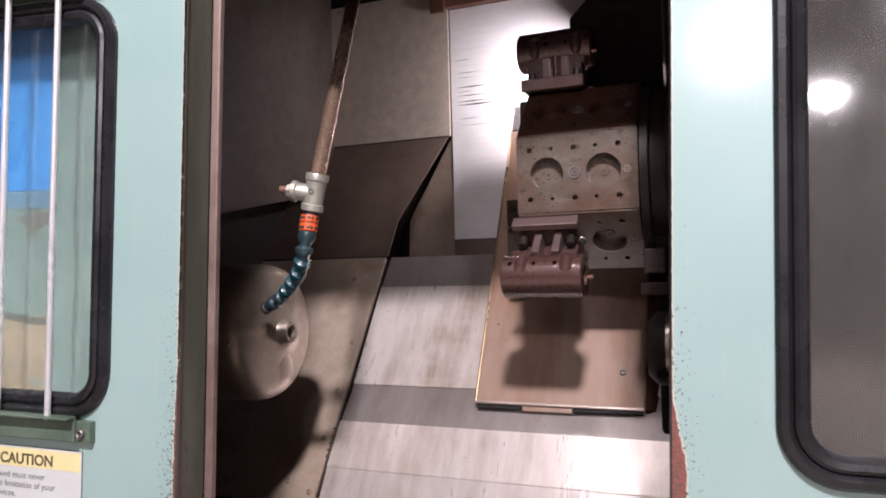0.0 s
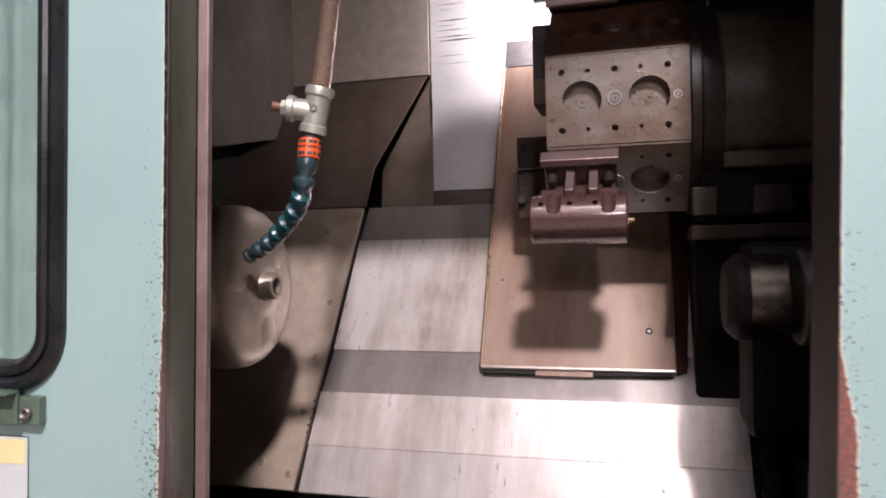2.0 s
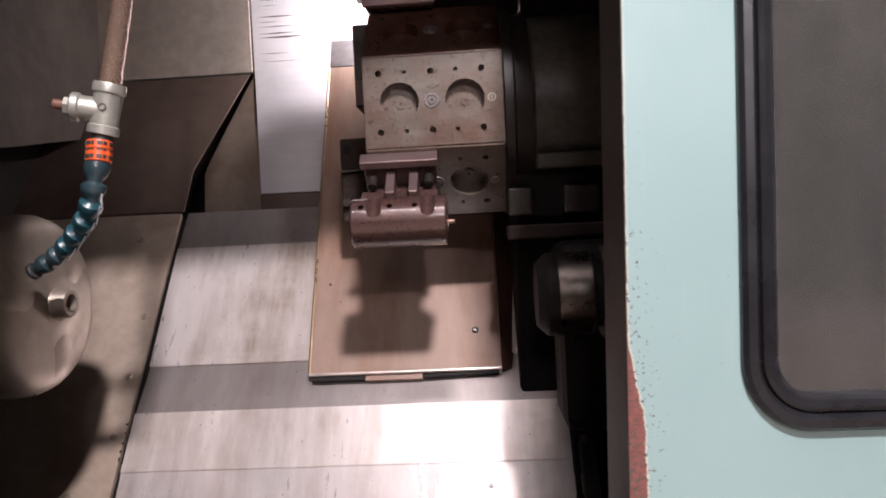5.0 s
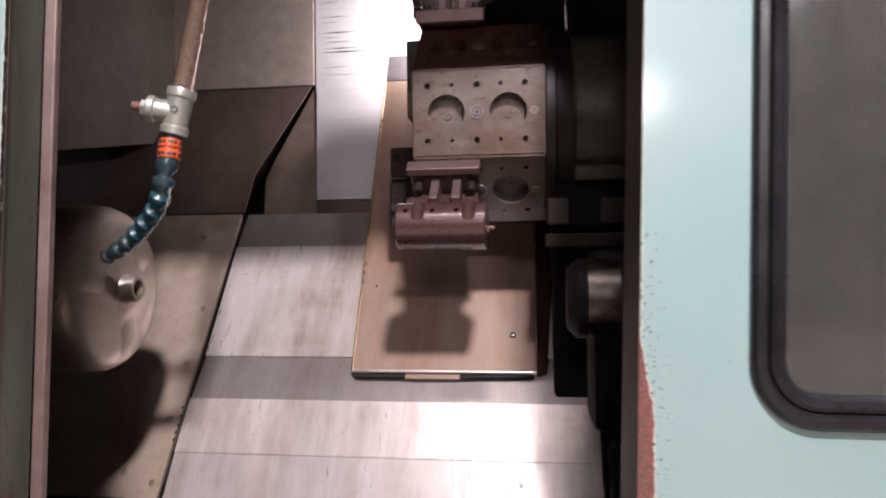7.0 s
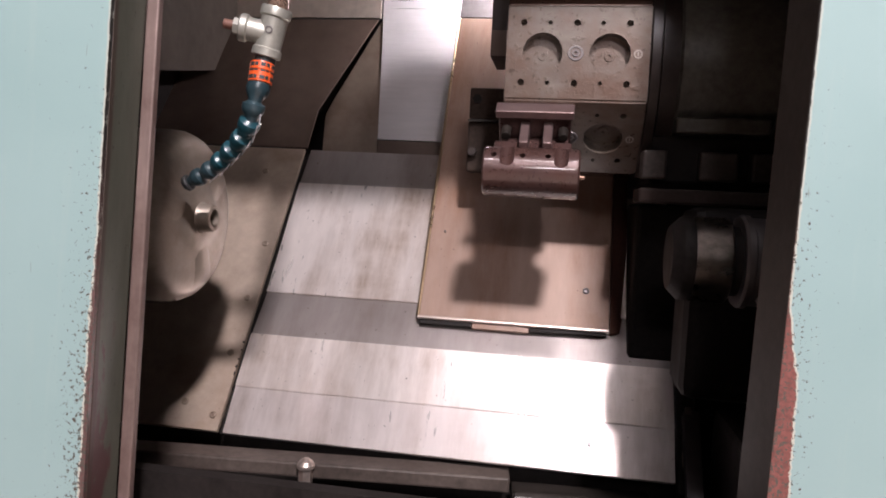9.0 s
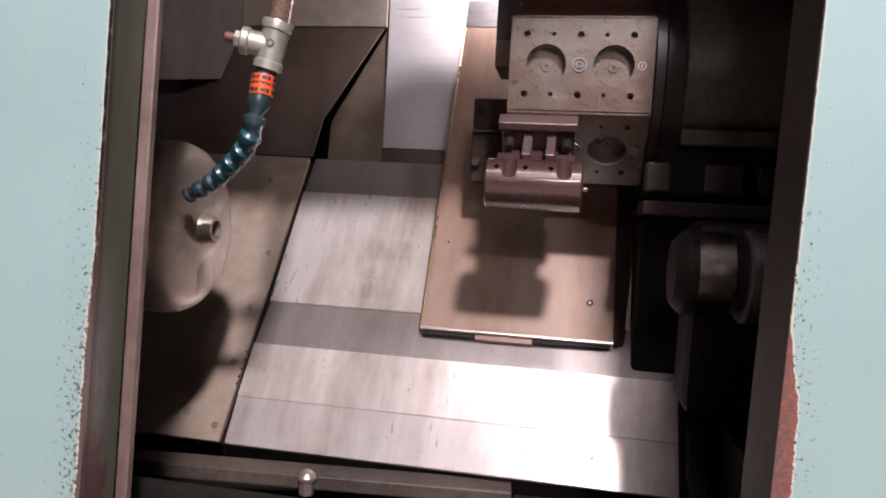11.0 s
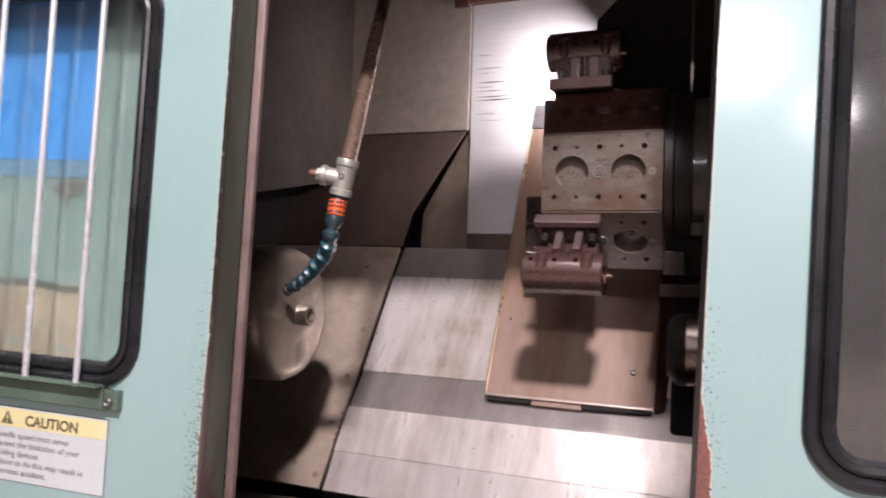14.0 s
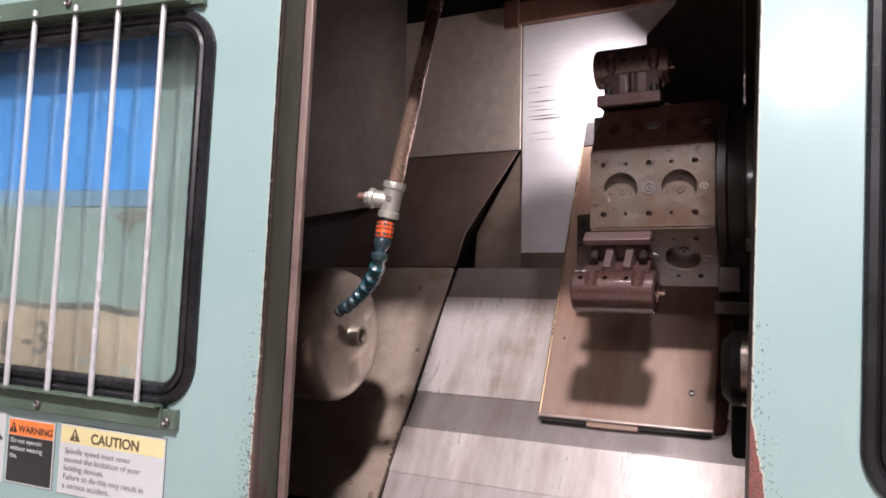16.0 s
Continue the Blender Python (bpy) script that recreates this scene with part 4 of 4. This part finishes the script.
def tool_holder():
    """A boring-bar holder: foot on the face, a neck with ribs, a bored barrel across it. Local z leads away from the face."""
    h = thing("tool_holder", "brown oily steel boring-bar holder bolted to the turret", "tool holder", Matrix(), "tool holders on the turret")
    # foot in the darker holder steel, which paints the shade on its outer face
    part("foot", box(bmesh.new(), (-0.063, -0.050, 0.0), (0.063, 0.0575, 0.014), 0.002), M["holder"], h)
    # lighter bars paint the foot's end faces as lit
    part("lit_foot_edge", box(bmesh.new(), (-0.067, 0.058, 0.0), (0.067, 0.073, 0.025), 0.002), M["foot"], h, "lightly browned steel bar standing in for the foot's lit end face")
    part("lit_foot_edge", box(bmesh.new(), (-0.067, -0.062, 0.0), (0.067, -0.0505, 0.025), 0.002), M["foot"], h, "lightly browned steel bar standing in for the foot's lit end face")
    bm = bmesh.new()
    L = 0.081
    turned(bm, [(-L, 0.020), (-L, 0.040), (-L + 0.003, 0.043), (L - 0.003, 0.043), (L, 0.040), (L, 0.020), (-L, 0.020)], Matrix.Translation((0, 0, 0.098)), 48)
    barrel = part("barrel", bm, M["holder"], h, "", True)
    cb = bmesh.new()
    for x, r in ((-0.040, 0.0125), (0.050, 0.0125)):
        for side in (-1, 1):
            rod(cb, (x, side * 0.052, 0.03), (x, side * 0.043, 0.126), r, 20, 0.008)
    for x in (-0.062, -0.014, 0.028):
        for side in (-1, 1):
            rod(cb, (x, side * 0.05, 0.104), (x, side * 0.025, 0.100), 0.0048, 12)
    cut(barrel, cb)
    barrel.data.materials.clear()
    barrel.data.materials.append(M["holder"])
    bm = box(bmesh.new(), (-0.066, -0.034, 0.055), (-0.026, 0.034, 0.085), 0.003)
    box(bm, (0.034, -0.034, 0.055), (0.066, 0.034, 0.085), 0.003)
    box(bm, (-0.058, -0.036, 0.0145), (0.060, 0.010, 0.080), 0.003)
    part("neck", bm, M["holder"], h)
    for x in (-0.016, 0.024):
        part("rib", box(bmesh.new(), (x - 0.0078, -0.045, 0.0145), (x + 0.0078, 0.045, 0.072), 0.002), M["foot"], h)
    part("rib", rod(bmesh.new(), (0.004, -0.030, 0.024), (0.004, -0.034, 0.075), 0.007, 14), M["holder"], h, "", True)
    for x, y in ((-0.048, -0.034), (0.050, -0.034), (-0.048, 0.034), (0.050, 0.034)):
        part("clamp_bolt", rod(bmesh.new(), (x, y, 0.022), (x, y, 0.044), 0.0085, 14, 0.001), M["iron"], h, "", True)
    part("coolant_nozzle", rod(bmesh.new(), (L - 0.002, -0.022, 0.080), (L + 0.010, -0.022, 0.080), 0.004, 12, 0.001), M["copper"], h, "small brass nozzle", True)
    return h


lower = tool_holder()
# the first holder hangs on the lower face, the second stands on the top face
lower.matrix_world = face_frame(-45) @ pose(-0.2325, 0, 0, 0, 0, 0)
upper = copy_thing(lower, Matrix.Translation((-0.228, 1.585, 1.604)))
tagged(upper, "brown oily steel boring-bar holder standing on the turret's top face")


def work_light():
    t = thing("work_light", "assumed small hooded work light, unseen behind the turret", "lamp", Matrix())
    # unseen body added round the lamp; its hood limits the glow
    part("hood", box(bmesh.new(), (-0.405, 1.99, 1.862), (-0.22, 2.035, 1.866)), M["iron"], t)
    part("lamp_back", box(bmesh.new(), (-0.38, 1.98, 1.77), (-0.22, 2.005, 1.862), 0.004), M["iron"], t)
    part("bracket", box(bmesh.new(), (-0.26, 1.86, 1.80), (-0.22, 1.985, 1.82)), M["iron"], t)
    return t


work_light()

# ---- chuck and coolant pipe ----
AX = Vector((-0.778, 1.306, 1.101))


def chuck():
    t = thing("chuck", "round oily steel chuck with a short hollow hub, browned", "lathe chuck", Matrix())
    m = Matrix.Translation(AX)
    prof = [(-0.15, 0), (-0.15, 0.138), (-0.145, 0.143), (-0.045, 0.144), (-0.028, 0.142), (-0.014, 0.136), (-0.005, 0.127), (0.000, 0.116),
            (0.003, 0.100), (0.0045, 0.086), (0.005, 0.070), (0.0075, 0.058), (0.011, 0.046), (0.0125, 0.034), (0.012, 0.028), (0.012, 0)]
    part("chuck_body", turned(bmesh.new(), prof, m, 96), M["chuck"], t, "", True)
    for k in range(3):
        jm = m @ pose(0, 0, 0, 194 + 120 * k, 0, 0)
        bm = bmesh.new()
        prof = [(0.034, 0.0100), (0.060, 0.0085), (0.090, 0.0070), (0.116, 0.0025), (0.130, -0.008), (0.1365, -0.026), (0.1375, -0.050)]
        rows = []
        for r, x in prof:
            w = 0.026 + 0.22 * r
            rows.append([bm.verts.new(jm @ Vector((x - 0.012 * abs(q) ** 2.5, q * w, r))) for q in (-1.0, -0.8, -0.55, -0.25, 0.0, 0.25, 0.55, 0.8, 1.0)])
        for p, q in zip(rows, rows[1:]):
            for c in range(8):
                bm.faces.new((p[c], p[c + 1], q[c + 1], q[c]))
        back = [bm.verts.new(v.co + Vector((-0.05, 0, 0))) for v in [*rows[0], *[r[8] for r in rows[1:]], *rows[-1][7::-1], *[r[0] for r in rows[-2:0:-1]]]]
        rim = [*rows[0], *[r[8] for r in rows[1:]], *rows[-1][7::-1], *[r[0] for r in rows[-2:0:-1]]]
        for c in range(len(rim)):
            d = (c + 1) % len(rim)
            bm.faces.new((rim[c], rim[d], back[d], back[c]))
        bm.faces.new(back)
        part("jaw", bm, M["chuck"], t, "rounded oily steel jaw", True)
    part("hub", turned(bmesh.new(), [(0.011, 0.027), (0.015, 0.024), (0.031, 0.023), (0.034, 0.021), (0.034, 0.0145), (0.016, 0.0135), (0.016, 0)], m, 40), M["chuck"], t, "short hollow steel hub", True)
    part("spindle_nose", turned(bmesh.new(), [(-0.47, 0), (-0.47, 0.115), (-0.155, 0.115), (-0.149, 0.105), (-0.149, 0)], m, 48), M["iron"], t, "dark spindle nose", True)
    return t


chuck()


def coolant_pipe():
    t = thing("coolant_pipe", "copper coolant pipe with galvanised tee and jointed teal nozzle hose", "coolant pipe", Matrix())
    top, mid, low = Vector((-0.671, 1.470, 1.850)), Vector((-0.586, 1.164, 1.405)), Vector((-0.602, 1.166, 1.338))
    d = (top - mid).normalized()
    part("pipe", rod(bmesh.new(), mid - d * 0.01, top + d * 0.03, 0.0148, 24), M["copper"], t, "tarnished copper pipe", True)
    part("coupling", rod(bmesh.new(), top + d * 0.0, top + d * 0.06, 0.0175, 24, 0.003), M["rust"], t, "rusty pipe coupling", True)
    part("riser", rod(bmesh.new(), top + d * 0.055, top + d * 0.45, 0.0125, 20), M["rust"], t, "", True)
    part("drip_wire", rod(bmesh.new(), top + Vector((0.016, -0.006, -0.005)), top + Vector((0.018, -0.03, -0.075)), 0.0012, 6), M["bolt"], t)
    m, l = along(mid, low)
    tee = part("tee", turned(bmesh.new(), [(0, 0.011), (0, 0.0205), (0.002, 0.0215), (0.012, 0.0215), (0.014, 0.019), (l - 0.013, 0.018), (l - 0.011, 0.0205), (l - 0.001, 0.0205), (l, 0.019), (l, 0.009)], m, 32), M["galv"], t, "grey galvanised tee fitting", True)
    c = (mid + low) / 2 + Vector((0, 0, -0.002))
    b = c + Vector((-0.038, -0.012, 0.006))
    part("tee_branch", rod(bmesh.new(), c, b, 0.0165, 24, 0.002), M["galv"], tee, "", True)
    e = (b - c).normalized()
    part("tee_collar", rod(bmesh.new(), b - e * 0.008, b + e * 0.004, 0.0195, 24, 0.002), M["galv"], tee, "", True)
    part("plug", rod(bmesh.new(), b + e * 0.004, b + e * 0.012, 0.012, 6), M["galv"], tee)
    part("plug_stub", rod(bmesh.new(), b + e * 0.012, b + e * 0.026, 0.007, 12, 0.001), M["rust"], tee, "rusty plug stub", True)
    part("cast_mark", turned(bmesh.new(), [(0, 0.0055), (0.001, 0.0052), (0.001, 0.0035), (0, 0.0033)], Matrix.Translation(c + Vector((0.004, -0.0185, 0.002))) @ pose(0, 0, 0, 0, 0, -85), 16), M["iron_grey"], tee)
    # threaded collar and hose segments
    o = low + Vector((-0.002, -0.003, -0.004))
    o2 = Vector((-0.606, 1.158, 1.296))
    part("threaded_collar", rod(bmesh.new(), low + (low - o2) * 0.1, o2, 0.0145, 24), M["ink"], t, "", True)
    dd = (o2 - o).normalized()
    m, l = along(o, o2)
    part("collar_band", turned(bmesh.new(), [(0.006, 0.014), (0.006, 0.0162), (0.010, 0.0168), (0.017, 0.0168), (0.0185, 0.0155), (0.020, 0.0168), (0.034, 0.0165), (0.035, 0.014)], m, 24), M["orange"], t, "orange plastic collar", True)
    for k, turn in enumerate((-70, -40, -12, 16, 44, 72)):
        side = Matrix.Rotation(radians(turn), 3, "Z") @ Vector((0.25, -1, 0))
        side = (side - dd * side.dot(dd)).normalized()
        q = Matrix((dd, side.cross(dd), side)).transposed().to_4x4()
        for a, w in ((0.0085, 0.0050), (0.0185, 0.0022), (0.0265, 0.0050)):
            part("collar_slot", box(bmesh.new(), (a, -0.0035, 0.0150), (a + w, 0.0035 if k % 2 else 0.001, 0.0173), 0.0, Matrix.Translation(o) @ q), M["ink"], t)
    path = [Vector(p) for p in ((-0.606, 1.158, 1.300), (-0.610, 1.152, 1.272), (-0.615, 1.154, 1.248), (-0.630, 1.166, 1.227), (-0.652, 1.180, 1.210), (-0.675, 1.194, 1.194), (-0.696, 1.204, 1.180), (-0.716, 1.210, 1.169), (-0.738, 1.214, 1.158))]
    for k, (a, b) in enumerate(zip(path, path[1:])):
        m, l = along(a, b)
        r = 0.0168 - 0.0004 * k
        prof = [(-0.002, 0.0), (-0.002, r * 0.55), (l * 0.05, r * 0.80), (l * 0.10, r * 0.97), (l * 0.30, r), (l * 0.52, r * 0.93), (l * 0.72, r * 0.72), (l * 0.88, r * 0.56), (l + 0.003, r * 0.52), (l + 0.003, 0)]
        part("hose_segment", turned(bmesh.new(), prof, m, 24), M["teal_worn"] if k in (0, 1, 6, 7) else M["teal"], t, "", True)
    part("nozzle_tip", rod(bmesh.new(), path[-1], path[-1] + (path[-1] - path[-2]) * 0.35, 0.0125, 20, 0.002), M["ink"], t, "dark nozzle tip", True)
    for k in range(1, 7):
        a = path[k] + Vector((0.012, -0.004, -0.008))
        b = path[k + 1] + Vector((0.014, -0.003, -0.010))
        part("hose_wire", rod(bmesh.new(), a, b, 0.0009, 6), M["rod"], t, "thin bright wire")
    return t


coolant_pipe()


def tailstock():
    t = thing("tailstock", "dark oily tailstock with a worn steel centre", "tailstock", Matrix())
    m = Matrix.Translation((-0.010, 1.28, 1.084))
    part("centre", turned(bmesh.new(), [(-0.010, 0), (-0.010, 0.046), (-0.007, 0.049), (0.003, 0.059), (0.006, 0.061), (0.020, 0.061), (0.020, 0)], m, 48), M["black"], t, "oily dark chamfered nose", True)
    part("centre_ring", turned(bmesh.new(), [(0.0201, 0), (0.0201, 0.0612), (0.067, 0.0615), (0.070, 0.058), (0.070, 0)], m, 48), M["scuffed"], t, "scuffed bright steel sleeve", True)
    part("groove", turned(bmesh.new(), [(0.0701, 0), (0.0701, 0.050), (0.084, 0.050), (0.084, 0)], m, 48), M["black"], t, "black groove", True)
    part("quill", turned(bmesh.new(), [(0.084, 0), (0.084, 0.064), (0.088, 0.067), (0.096, 0.067), (0.098, 0.063), (0.175, 0.063), (0.175, 0)], m, 48), M["iron_grey"], t, "dull dark steel quill", True)
    part("clamp_screw", rod(bmesh.new(), (0.098, 1.225, 1.035), (0.098, 1.208, 1.032), 0.008, 6), M["iron_grey"], t)
    part("tailstock_body", box(bmesh.new(), (0.16, 1.14, 0.55), (0.50, 1.45, 1.20), 0.03), M["iron"], t, "oily black tailstock casting")
    # block added to cast a shadow on the right edge of the bed
    part("bed_shade_block", box(bmesh.new(), (0.020, 1.335, 0.860), (0.20, 1.46, 1.160), 0.02), M["black"], t, "black block added behind the quill to shade the bed's edge")
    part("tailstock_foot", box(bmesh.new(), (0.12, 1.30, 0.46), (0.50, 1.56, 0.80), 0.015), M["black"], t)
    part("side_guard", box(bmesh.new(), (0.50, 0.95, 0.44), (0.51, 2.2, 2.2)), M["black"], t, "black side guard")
    return t


tailstock()
